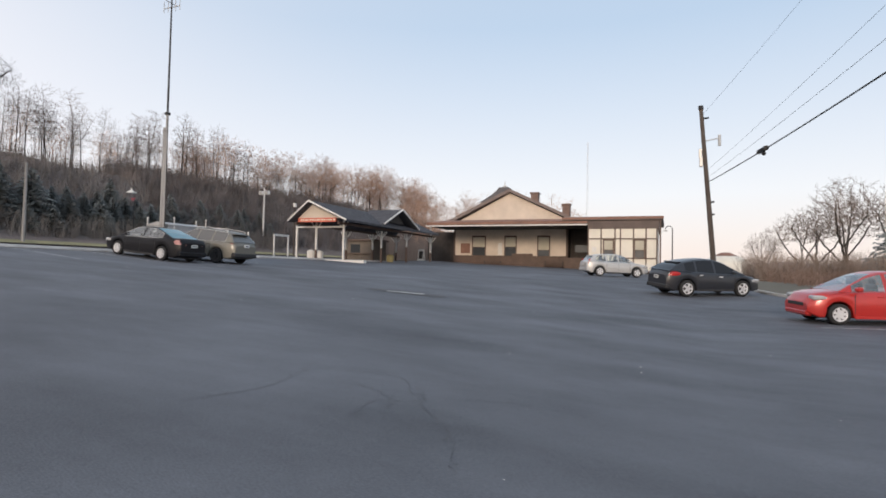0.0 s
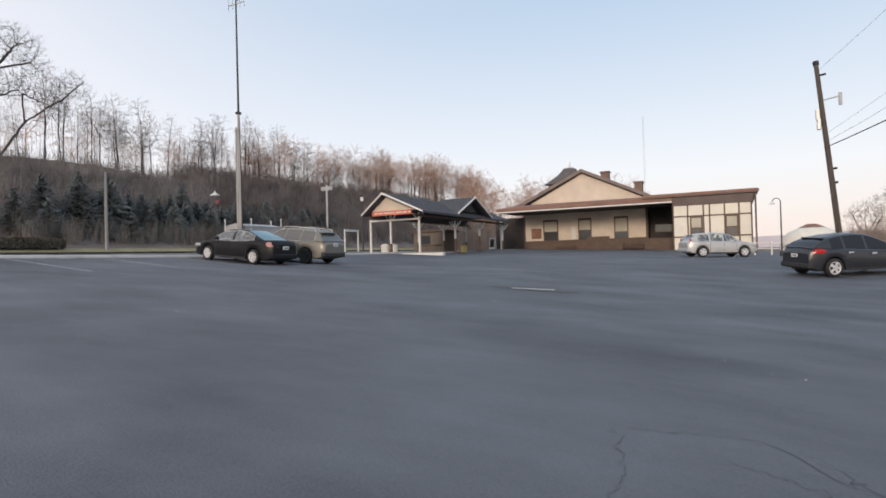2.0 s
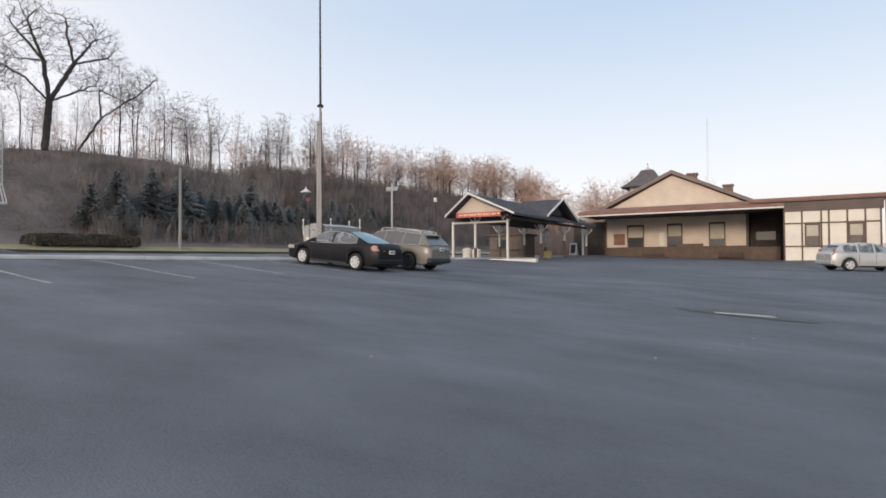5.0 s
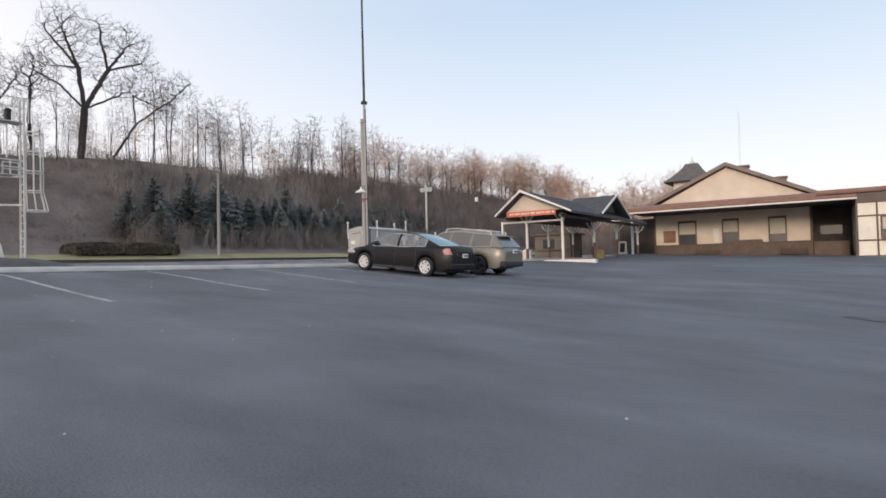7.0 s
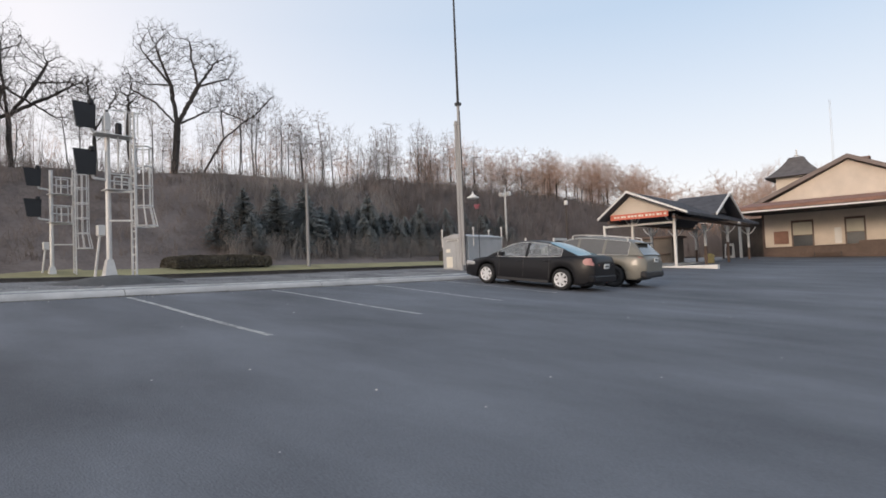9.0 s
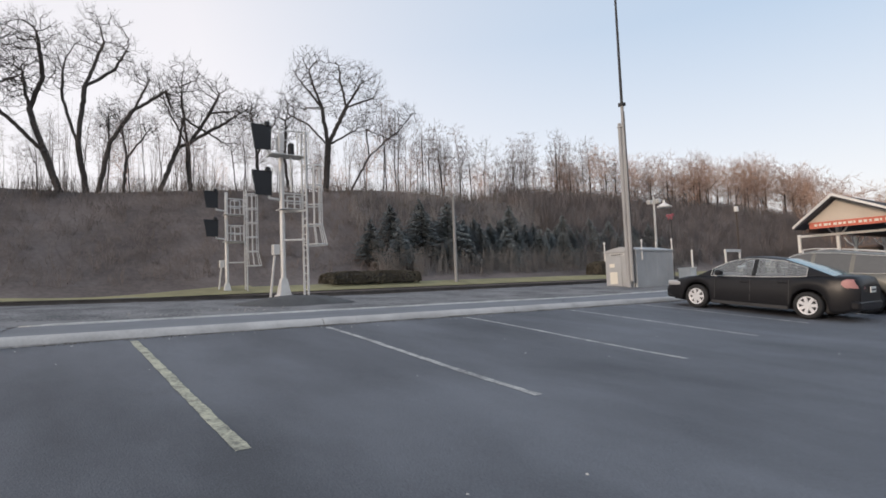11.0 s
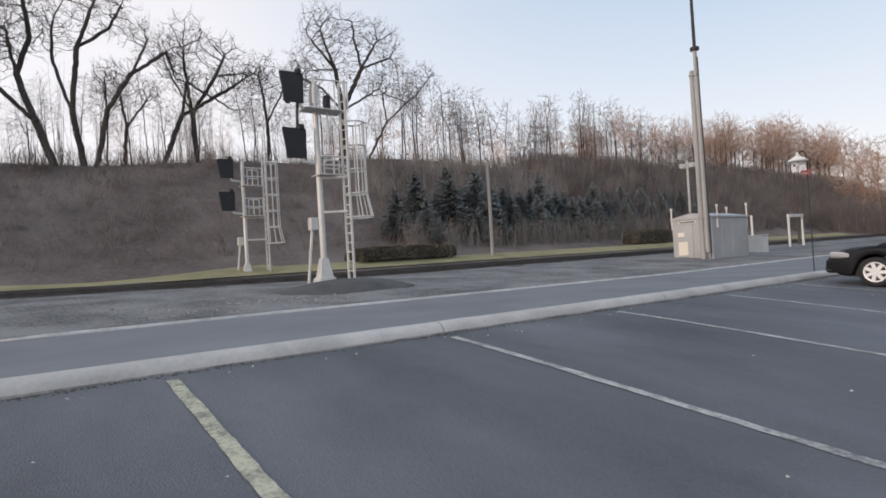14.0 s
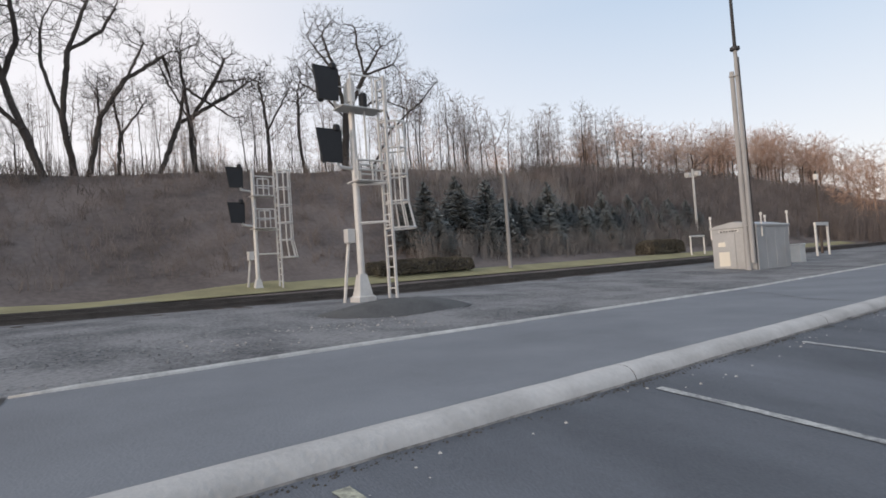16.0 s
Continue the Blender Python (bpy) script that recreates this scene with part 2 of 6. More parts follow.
def sheet(name, xs, ys, zf, material, label="", category="", kind="structure", smooth=True):
    """A surface over a grid of x and y with the height zf(x, y)."""
    nx, ny = len(xs), len(ys)
    vs = [(x, y, zf(x, y)) for y in ys for x in xs]
    fs = [(j * nx + i, j * nx + i + 1, (j + 1) * nx + i + 1, (j + 1) * nx + i) for j in range(ny - 1) for i in range(nx - 1)]
    me = bpy.data.meshes.new(name)
    me.from_pydata(vs, [], fs)
    if smooth:
        me.polygons.foreach_set("use_smooth", [True] * len(fs))
    me.materials.append(material)
    return tagged(new(name, me), label, category, kind=kind)


def clamp(v, a, b):
    return max(a, min(b, v))


def ease(a, b, v):
    t = clamp((v - a) / (b - a), 0, 1)
    return t * t * (3 - 2 * t)


def steps(a, b, d):
    n = max(1, round((b - a) / d))
    return [a + (b - a) * i / n for i in range(n + 1)]


# ---- the lie of the land ----
def lot(x, y):
    near = 0.15 - 0.077 * min(x, 1.0) + 0.012 * (clamp(y, 4, 22) - 4) * (min(x, 0) / 24.7)
    far = 1.12 - 0.031 * clamp(x, -40, 12)
    return near + (far - near) * ease(16, 42, y) + 0.35 * ease(42, 58, y) * ease(8, -6, x) + 0.085 * ease(-19.3, -24.6, x) + 0.012 * noise.noise((x * 0.09, y * 0.09, 3.1)) - 0.5 * ease(14, 60, x)


def walk_z(y):
    return 2.31 - 0.0105 * clamp(y, -10, 20)


def track_z(y):
    return 2.66 - 0.016 * clamp(y, -10, 14)


def crest(y):
    return 10.55 + 1.8 * ease(0, 40, y) + 0.5 * ease(40, 90, y) + 0.5 * noise.noise((0.3, y * 0.08, 0.7))


def land(x, y):
    """The ground outside the paved lot."""
    if x > -25.2:
        return lot(x, y) - 0.08
    if x > -29.2:
        return walk_z(y) - 0.08
    if x > -36.8:
        return (walk_z(y) - 0.06) + (track_z(y) - walk_z(y)) * ease(-29.2, -36.8, x)
    if x > -45.5:
        return track_z(y) - 0.06
    base = 2.66 + 0.55 * ease(10, -4, y) * ease(-45, -52, x) + 0.5 * ease(4, 14, y) * ease(-45.4, -48.6, x)
    if x > -50:
        return base
    t = ease(-49, -63.5, x)
    lump = 0.35 * noise.noise((x * 0.25, y * 0.18, 1.3)) * ease(-50, -54, x)
    return base + (crest(y) - base) * t + lump + 5.5 * ease(-66, -130, x)


ground = sheet("ground", steps(-900, -130, 60)[:-1] + steps(-130, -66, 5)[:-1] + steps(-66, -44, 0.8)[:-1] + steps(-44, 30, 2)[:-1] + steps(30, 900, 60),
               steps(-500, -40, 40)[:-1] + steps(-40, 140, 2.2)[:-1] + steps(140, 1200, 60), land, BANK,
               "brown leaf-littered ground rising to a wooded bank", "ground")
parking_lot = sheet("parking_lot", steps(-24.9, 26, 1.0), steps(-30, 61, 1.0), lot, ASPHALT, "worn grey asphalt parking lot, gently sloping", "parking lot")
ballast = sheet("track_bed", steps(-46, -29.0, 0.7), steps(-60, 120, 1.2), lambda x, y: land(x, y) + 0.05 + 0.05 * noise.noise((x * 0.9, y * 0.9, 0)), BALLAST,
                "grey stone railway ballast beside the walkway", "ballast")
sheet("lawn", steps(-47.6, -45.6, 0.5), steps(13.5, 90, 1.5), lambda x, y: land(x, y) + 0.06, GRASS, "narrow strip of winter grass beside the tracks", "grass")
lawn = sheet("lawn", steps(-49.9, -45.6, 0.6), steps(-60, 13.5, 1.5), lambda x, y: land(x, y) + 0.06, GRASS, "strip of short winter grass beyond the tracks", "grass")
under = sheet("verge", steps(-29.3, -24.6, 0.8), steps(-30, 2.6, 1.2), lambda x, y: walk_z(y) - 0.05 + 0.02 * noise.noise((x, y, 5)), ASPHALT, "asphalt crossing beside the end of the walkway", "pavement")


walkway = sheet("walkway", steps(-29.0, -25.08, 0.5), steps(2.6, 60, 1.0), lambda x, y: walk_z(y) - 0.012, WALK, "grey asphalt walkway behind the kerb", "pavement")
# kerb stones, one after another, worn on the top edge
KERB = [(-25.15, -0.3), (-25.14, -0.004), (-25.08, 0.008), (-25.01, 0.01), (-24.965, 0.002), (-24.93, -0.014), (-24.902, -0.038), (-24.882, -0.07), (-24.868, -0.11), (-24.86, -0.15), (-24.855, -0.19), (-24.85, -0.25), (-24.845, -0.5)]
kerb = tagged(new("kerb"), "weathered pale concrete kerb with chipped face along the lot", "kerb", kind="structure")
for k in range(15):
    y0 = -12 + 4.9 * k
    bm = bmesh.new()
    rows = []
    for y in steps(y0 + 0.006, y0 + 4.894, 0.16):
        rows.append([bm.verts.new((x + 0.009 * noise.noise((y * 2.1, j * 3.0, 2)), y, walk_z(y) + z + 0.006 * noise.noise((y * 1.7, j * 2.0, 8)))) for j, (x, z) in enumerate(KERB)])
    for a, b in zip(rows, rows[1:]):
        for j in range(len(KERB) - 1):
            bm.faces.new((a[j], b[j], b[j + 1], a[j + 1]))
    bmesh.ops.recalc_face_normals(bm, faces=bm.faces[:])
    for f in bm.faces:
        f.smooth = True
    for ends in (rows[0], rows[-1][::-1]):
        bm.faces.new([bm.verts.new(v.co) for v in ends])
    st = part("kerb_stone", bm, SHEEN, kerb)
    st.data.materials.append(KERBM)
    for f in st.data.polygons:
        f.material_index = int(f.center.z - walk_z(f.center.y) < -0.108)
bm = bmesh.new()
rows = []
for y in steps(3.0, 60, 0.3):
    off = 0.05 * noise.noise((y * 0.35, 4, 1)) + 0.018 * noise.noise((y * 2.2, 9, 1))
    end = ease(3.0, 3.7, y)
    w = (0.05 + 0.012 * noise.noise((y * 1.7, 2, 6))) * (0.3 + 0.7 * end)
    rows.append([bm.verts.new((-29.05 + off + dx * w, y, walk_z(y) + dz * (0.25 + 0.75 * end))) for dx, dz in ((-1, -0.25), (-1, 0.016), (-0.7, 0.03), (0.4, 0.032), (0.9, 0.016), (1, -0.06))])
for a, b in zip(rows, rows[1:]):
    for k in range(5):
        bm.faces.new((a[k], b[k], b[k + 1], a[k + 1])).smooth = True
bm.faces.new(rows[0])
bmesh.ops.recalc_face_normals(bm, faces=bm.faces[:])
solid("edge_kerb", bm, EDGE, "narrow uneven white-painted edging of the walkway", "kerb", kind="structure")


def painted(name, x0, y0, x1, y1, w, material, label, lift=0.006):
    """A painted stripe lying on the lot."""
    d = Vector((x1 - x0, y1 - y0))
    n = max(2, int(d.length / 0.07))
    s = Vector((-d.y, d.x)).normalized() * w / 2
    vs, fs = [], []
    for i in range(n + 1):
        p = Vector((x0, y0)) + d * i / n
        for sg in (-1, 1):
            q = p + s * sg * (1 + 0.22 * noise.noise((p.x * 3, p.y * 3, 4 * sg)) + 0.2 * noise.noise((p.x * 11, p.y * 11, 3 * sg)))
            vs.append((q.x, q.y, lot(q.x, q.y) + lift))
    for i in range(n):
        fs.append((2 * i, 2 * i + 1, 2 * i + 3, 2 * i + 2))
    me = bpy.data.meshes.new(name)
    me.from_pydata(vs, [], fs)
    me.materials.append(material)
    return tagged(new(name, me), label, "road marking", "parking lines", "structure")


painted("parking_line", -24.62, 4.43, -19.35, 4.45, 0.11, LINEY, "worn cream parking bay line on asphalt")
for y0, x1 in ((7.55, -19.25), (10.8, -19.5), (14.1, -20.0), (17.2, -20.3), (20.6, -20.2), (23.9, -20.2)):
    painted("parking_line", -24.62, y0, x1, y0 - 0.14, 0.1, LINE, "worn white parking bay line on asphalt")
painted("parking_line", 4.0, 18.4, 9.6, 19.9, 0.1, LINE, "worn white parking bay line on asphalt")
# sunken patch with a pale strip
bm = bmesh.new()
c = [bm.verts.new((-7.95 + (1.5 + 0.5 * noise.noise((k * .7, 1, 1))) * math.cos(k * math.tau / 24) * 0.95, 16.45 + (0.55 + 0.25 * noise.noise((k * .6, 5, 1))) * math.sin(k * math.tau / 24), 0)) for k in range(24)]
for v in c:
    v.co.z = lot(v.co.x, v.co.y) + 0.012
bm.faces.new(c)
solid("asphalt_patch", bm, PATCHM, "dark tar patch in the asphalt round a worn cover", "patch", kind="structure")
painted("pale_cover", -8.5, 16.15, -7.35, 16.6, 0.28, EDGE, "pale scraped cover in the dark patch", 0.02)
# cracks, sealed and open
rng = random.Random(4)
CRACKS = [((-3.65, 5.2), (-3.45, 4.2), (-3.65, 3.3)), ((-3.6, 5.2), (-2.7, 5.5), (-1.6, 4.1), (-1.2, 3.2)), ((-2.9, 4.9), (-2.4, 4.7), (-2.2, 4.2)), ((-21.4, 3.5), (-21.35, 4.0), (-21.33, 4.5)), ((-1.9, 5.0), (-1.3, 5.3), (-0.8, 5.0)), ((-2.4, 5.3), (-2.1, 4.8), (-2.5, 4.4), (-2.3, 3.8))]
for line in CRACKS:
    bm = bmesh.new()
    pts = []
    for (ax, ay), (bx, by) in zip(line, line[1:]):
        n = 14
        for i in range(n):
            t = i / n
            pts.append(Vector((ax + (bx - ax) * t + rng.uniform(-.05, .05), ay + (by - ay) * t + rng.uniform(-.05, .05), 0)))
    prev = None
    for p, q in zip(pts, pts[1:]):
        d = (q - p).normalized()
        s = Vector((-d.y, d.x, 0)) * rng.uniform(0.002, 0.006)
        cur = [bm.verts.new((v.x, v.y, lot(v.x, v.y) + 0.004)) for v in (p + s, p - s)]
        if prev:
            bm.faces.new((prev[0], prev[1], cur[1], cur[0]))
        prev = cur
    solid("crack", bm, SEAL, "dark crack running through the asphalt", "crack", kind="structure")
# seam where the walkway ends, and pale rubble on the track bed
bm = bmesh.new()
prev = None
for k in range(26):
    x = -25.2 - 3.9 * k / 25
    y = 2.62 + 0.3 * (k / 25) + 0.06 * noise.noise((k * 0.6, 2, 2))
    w = 0.016 + 0.014 * noise.noise((k * 0.8, 7, 1)) + (0.05 if k > 21 else 0)
    cur = [bm.verts.new((x, y + s, walk_z(y) - 0.006)) for s in (-w, w)]
    if prev:
        bm.faces.new((prev[0], prev[1], cur[1], cur[0]))
    prev = cur
solid("walkway_seam", bm, BLACK, "dark crumbling seam at the walkway end", "crack", kind="structure")
for pts in (((-25.25, 15.2), (-26.4, 15.9), (-27.6, 17.4), (-28.9, 18.3)), ((-25.3, 22.4), (-27.0, 22.8), (-28.9, 24.0))):
    bm = bmesh.new()
    prev = None
    for (ax, ay), (bx, by) in zip(pts, pts[1:]):
        for i in range(9):
            x, y = ax + (bx - ax) * i / 8, ay + (by - ay) * i / 8 + 0.05 * noise.noise((i * 0.7 + ax, 3, 3))
            w = 0.03 + 0.02 * noise.noise((x * 2, y, 1))
            cur = [bm.verts.new((x, y + q, walk_z(y + q) - 0.007)) for q in (-w, w)]
            if prev:
                bm.faces.new((prev[0], prev[1], cur[1], cur[0]))
            prev = cur
    solid("walkway_seam", bm, SEAL, "dark tar-filled seam across the walkway", "crack", kind="structure")
bm = bmesh.new()
for k in range(130):
    x, y = rng.gauss(-31.2, 0.7), rng.uniform(5.2, 9.5)
    if not -33.5 < x < -29.4:
        continue
    s = rng.uniform(0.012, 0.038)
    z = land(x, y) + 0.055
    vs = [bm.verts.new((x + s * math.cos(a) * rng.uniform(0.7, 1.3), y + s * math.sin(a), z)) for a in (0.2, 1.8, 3.3, 4.8)]
    top = bm.verts.new((x, y, z + s * 0.8))
    for i in range(4):
        bm.faces.new((vs[i], vs[(i + 1) % 4], top))
solid("rubble", bm, mat("rubble_stone", (0.36, 0.345, 0.33), 0.9, 0, 0.2, 3, 20), "pale rubble scattered on the ballast", "gravel", kind="stuff")
# grit and pale pebbles on the asphalt
bm = bmesh.new()
for k in range(150):
    x, y = rng.uniform(-24.6, 4), rng.uniform(1.5, 22)
    if rng.random() < 0.5:
        x = rng.uniform(-24.74, -24.4)
    s = rng.uniform(0.006, 0.02)
    z = lot(x, y)
    vs = [bm.verts.new((x + s * math.cos(a), y + s * math.sin(a), z)) for a in (0.2, 1.8, 3.3, 4.8)]
    top = bm.verts.new((x, y, z + s * 0.7))
    for i in range(4):
        bm.faces.new((vs[i], vs[(i + 1) % 4], top))
solid("grit", bm, CONCRETE, "scattered pale grit on the asphalt", "gravel", kind="stuff")
# stones of the track bed
bm = bmesh.new()
for k in range(9000):
    y = rng.uniform(-8, 34)
    x = rng.uniform(-37.5, -29.3) if rng.random() < 0.8 else rng.uniform(-33.5, -29.3)
    s = rng.uniform(0.012, 0.032)
    z = land(x, y) + 0.045
    a0 = rng.uniform(0, 6)
    vs = [bm.verts.new((x + s * math.cos(a0 + a) * rng.uniform(.7, 1.2), y + s * math.sin(a0 + a), z)) for a in (0, 1.6, 3.1, 4.7)]
    top = bm.verts.new((x + rng.uniform(-.3, .3) * s, y, z + s * rng.uniform(.4, .8)))
    for i in range(4):
        bm.faces.new((vs[i], vs[(i + 1) % 4], top))
solid("loose_ballast", bm, BALLAST, "loose grey ballast stones", "gravel", kind="stuff")
# two tracks
for cx in (-39.2, -43.4):
    track = thing("railway_track", pose(cx, 0, 0), "rusty railway track on dark sleepers in ballast", "railway track", "tracks")
    for sx in (-0.75, 0.75):
        bm = bmesh.new()
        rows = []
        prof = [(-0.07, 0.0), (-0.07, 0.02), (-0.012, 0.04), (-0.012, 0.11), (-0.036, 0.12), (-0.036, 0.155), (0.036, 0.155), (0.036, 0.12), (0.012, 0.11), (0.012, 0.04), (0.07, 0.02), (0.07, 0.0)]
        for y in steps(-60, 140, 4):
            rows.append([bm.verts.new((sx + px, y, track_z(y) + 0.02 + pz)) for px, pz in prof])
        for a, b in zip(rows, rows[1:]):
            for j in range(len(prof) - 1):
                bm.faces.new((a[j], a[j + 1], b[j + 1], b[j]))
        part("rail", bm, RAIL, track)
    bm = bmesh.new()
    for k in range(330):
        y = -60 + 0.6 * k
        box(bm, -1.3, 1.3, y, y + 0.24, track_z(y) - 0.2, track_z(y) - 0.02)
    tagged(part("sleepers", bm, SLEEPER, track), kind="stuff")


# ---- station ----
def window(parent, x0, x1, y, z0, z1, dark=0.5, shade=True):
    """A sash window in a wall that faces -y: frame, sill, lower and upper pane, blind."""
    w = part("window", blk(x0 - 0.12, x1 + 0.12, y - 0.07, y - 0.02, z1, z1 + 0.2, 0.01), BROWN, parent, "brown-trimmed sash window")
    for a, b in ((x0 - 0.12, x0), (x1, x1 + 0.12)):
        part("window_frame", blk(a, b, y - 0.06, y + 0.05, z0, z1), BROWN, w)
    part("window_sill", blk(x0 - 0.16, x1 + 0.16, y - 0.12, y - 0.02, z0 - 0.09, z0, 0.01), BROWN, w)
    zm = z0 + (z1 - z0) * dark
    part("pane", blk(x0, x1, y - 0.01, y + 0.02, z0, zm - 0.03), WINDOW, w, "dark lower pane")
    part("pane", blk(x0, x1, y - 0.02, y + 0.01, zm + 0.03, z1), BLIND if shade else WINDOW, w, "upper pane with a pale blind")
    part("sash_bar", blk(x0, x1, y - 0.04, y + 0.02, zm - 0.03, zm + 0.03), BROWN, w)
    return w


station = thing("station", pose(0, 0, 0), "cream clapboard railway station with brown trim and a wide canopy", "station")
SY, SB = 61.4, 1.45
hall = part("wall", blk(-23.4, -10.2, SY, SY + 11, SB - 0.4, 6.6), CREAM, station, "cream clapboard wall")
for k in range(21):
    z = 3.12 + 0.14 * k
    bm = bmesh.new()
    prism(bm, [(SY - 0.028, z), (SY, z + 0.14), (SY + 0.01, z + 0.14), (SY + 0.01, z)], "x", -23.38, -10.22)
    part("clapboard", bm, CREAM, hall)
part("wainscot", blk(-23.45, -10.15, SY - 0.06, SY - 0.03, SB - 0.4, 3.02, 0.01), BROWN, station, "dark brown wainscot")
for k in range(44):
    part("wainscot_board", blk(-23.4 + 0.3 * k + 0.01, -23.4 + 0.3 * k + 0.28, SY - 0.075, SY - 0.058, SB - 0.3, 2.95), BROWN, hall)
part("dado_rail", blk(-23.5, -10.1, SY - 0.12, SY - 0.02, 3.0, 3.1, 0.01), BROWN, station)
for x in (-23.45, -10.3):
    part("corner_board", blk(x - 0.05, x + 0.13, SY - 0.09, SY + 0.02, SB, 6.3), BROWN, station)
for x0, x1, dk in ((-21.1, -19.65, 0.62), (-17.2, -16.0, 0.58), (-13.4, -12.2, 0.45)):
    window(hall, x0, x1, SY - 0.03, 2.2 if dk > 0.6 else 2.6, 5.2, dk)
part("notice_board", blk(-22.6, -21.45, SY - 0.13, SY - 0.075, 3.35, 4.5, 0.01), ROOFR, station, "reddish notice board")
part("poster", blk(-18.05, -17.55, SY - 0.12, SY - 0.075, 3.2, 4.55), WHITEP, station, "tall white notice")
part("door", blk(-13.9, -12.3, SY - 0.12, SY - 0.07, SB, 2.95, 0.01), BROWN, station)
part("door_panel", blk(-16.4, -14.0, SY - 0.13, SY - 0.08, 2.1, 3.35, 0.01), BROWN, station, "brown service hatch")
# gable
bm = bmesh.new()
prism(bm, [(-23.2, 7.15), (-10.2, 7.15), (-16.85, 10.35)], "y", 62.0, 62.25)
gable = part("gable_wall", bm, CREAM, station, "cream gable")
# main roof: two slopes with a thick overhang
for sx, xe in ((-1, -24.3), (1, -9.3)):
    bm = bmesh.new()
    zr, ze = 10.75, 7.15
    prism(bm, [(-16.85, zr), (xe, ze), (xe, ze - 0.32), (-16.85, zr - 0.34)], "y", 61.5, 80)
    roof = part("roof", bm, SLATE, station, "dark shingle roof slope")
    bm = bmesh.new()
    prism(bm, [(-16.85, zr + 0.04), (xe - 0.06 * sx * -1, ze + 0.04), (xe, ze - 0.3), (-16.85, zr - 0.32)], "y", 61.38, 61.52)
    part("barge_board", bm, FASCIA, roof, "brown barge board")
for x, y, z0, z1, s in ((-16.4, 72.7, 9.5, 11.6, 0.48), (-13.1, 77.8, 8.2, 10.6, 0.5)):
    ch = part("chimney", blk(x - s, x + s, y - s, y + s, z0, z1), BRICK, station, "brick chimney")
    part("chimney_cap", blk(x - s - 0.12, x + s + 0.12, y - s - 0.12, y + s + 0.12, z1, z1 + 0.22, 0.03), BRICK, ch)
# turret with a flared roof
TX, TY = -23.35, 82.5
tur = part("turret", blk(TX - 2.0, TX + 2.0, TY - 2.0, TY + 2.0, 7.0, 11.7), CREAM, station, "square cream turret")
bm = bmesh.new()
rows = []
for r, z in ((3.1, 11.65), (2.75, 11.85), (2.2, 12.3), (1.6, 12.9), (1.05, 13.55), (0.75, 14.1), (0.0, 14.15)):
    rows.append([bm.verts.new((TX + r * a, TY + r * b, z)) for a, b in ((-1, -1), (1, -1), (1, 1), (-1, 1))])
for a, b in zip(rows, rows[1:]):
    for k in range(4):
        bm.faces.new((a[k], a[(k + 1) % 4], b[(k + 1) % 4], b[k]))
bm.faces.new(rows[0][::-1])
part("turret_roof", bm, SLATE, station, "flared slate turret roof")
bm = bmesh.new()
for sx in (-1, 1):
    tube(bm, (TX + 0.5 * sx, TY, 14.1), (TX, TY, 14.5), 0.08, 0.05, 6)
tube(bm, (TX, TY, 14.1), (TX, TY, 15.1), 0.09, 0.07, 6)
part("finial", bm, STEEL, station, "small metal finial")
# canopy over the front
bm = bmesh.new()
prism(bm, [(55.3, 6.22), (55.3, 6.4), (61.9, 7.25), (61.9, 6.6)], "x", -24.4, -9.2)
canopy = part("canopy_roof", bm, ROOFR, station, "red-brown canopy roof")
bm = bmesh.new()
prism(bm, [(55.3, 6.22), (55.3, 6.4), (57.6, 6.75), (57.6, 6.3)], "x", -9.2, -7.3)
part("canopy_return", bm, ROOFR, canopy)
for k in range(4):
    z = 6.47 + 0.19 * k
    y = 55.55 + 1.5 * k
    part("roof_course", blk(-24.42, -9.2, y, y + 1.4, z - 0.03, z + 0.02, 0.01, pose(0, y, z, math.degrees(math.atan2(0.85, 6.6))) @ pose(0, -y, -z)), ROOFR, canopy)
part("gutter", blk(-24.45, -7.28, 55.18, 55.31, 6.0, 6.13, 0.02), WHITEP, station, "white gutter")
part("fascia_board", blk(-24.4, -7.3, 55.31, 55.4, 6.0, 6.24), BROWN, station)
part("soffit", blk(-24.4, -7.4, 55.4, SY, 6.08, 6.14), DARKIN, station, "dark boarded canopy soffit")
part("end_screen", blk(-27.2, -23.5, 62.2, 62.35, 1.3, 5.9), DARKIN, station, "dark boarded end screen")
for k in range(12):
    part("screen_board", blk(-27.2 + 0.305 * k, -27.2 + 0.305 * k + 0.28, 62.15, 62.19, 1.4, 5.8), DARKIN, station)
part("end_post", blk(-24.3, -24.1, 55.9, 56.1, 1.4, 6.1, 0.02), WHITEP, station, "white canopy post")
# porch between hall and wing, its shade put into the dark wall colour
part("porch_back", blk(-10.2, -7.3, 63.0, 63.2, SB, 6.5), DARKIN, station)
part("porch_return", blk(-10.25, -10.1, SY, 63.1, SB, 6.5), DARKIN, station)
part("bench_rail", blk(-10.1, -7.6, 60.8, 61.0, 1.5, 2.95), BROWN, station, "brown panelled barrier")
part("porch_window", blk(-9.6, -8.0, 62.9, 62.98, 3.6, 4.4), WINDOW, station)
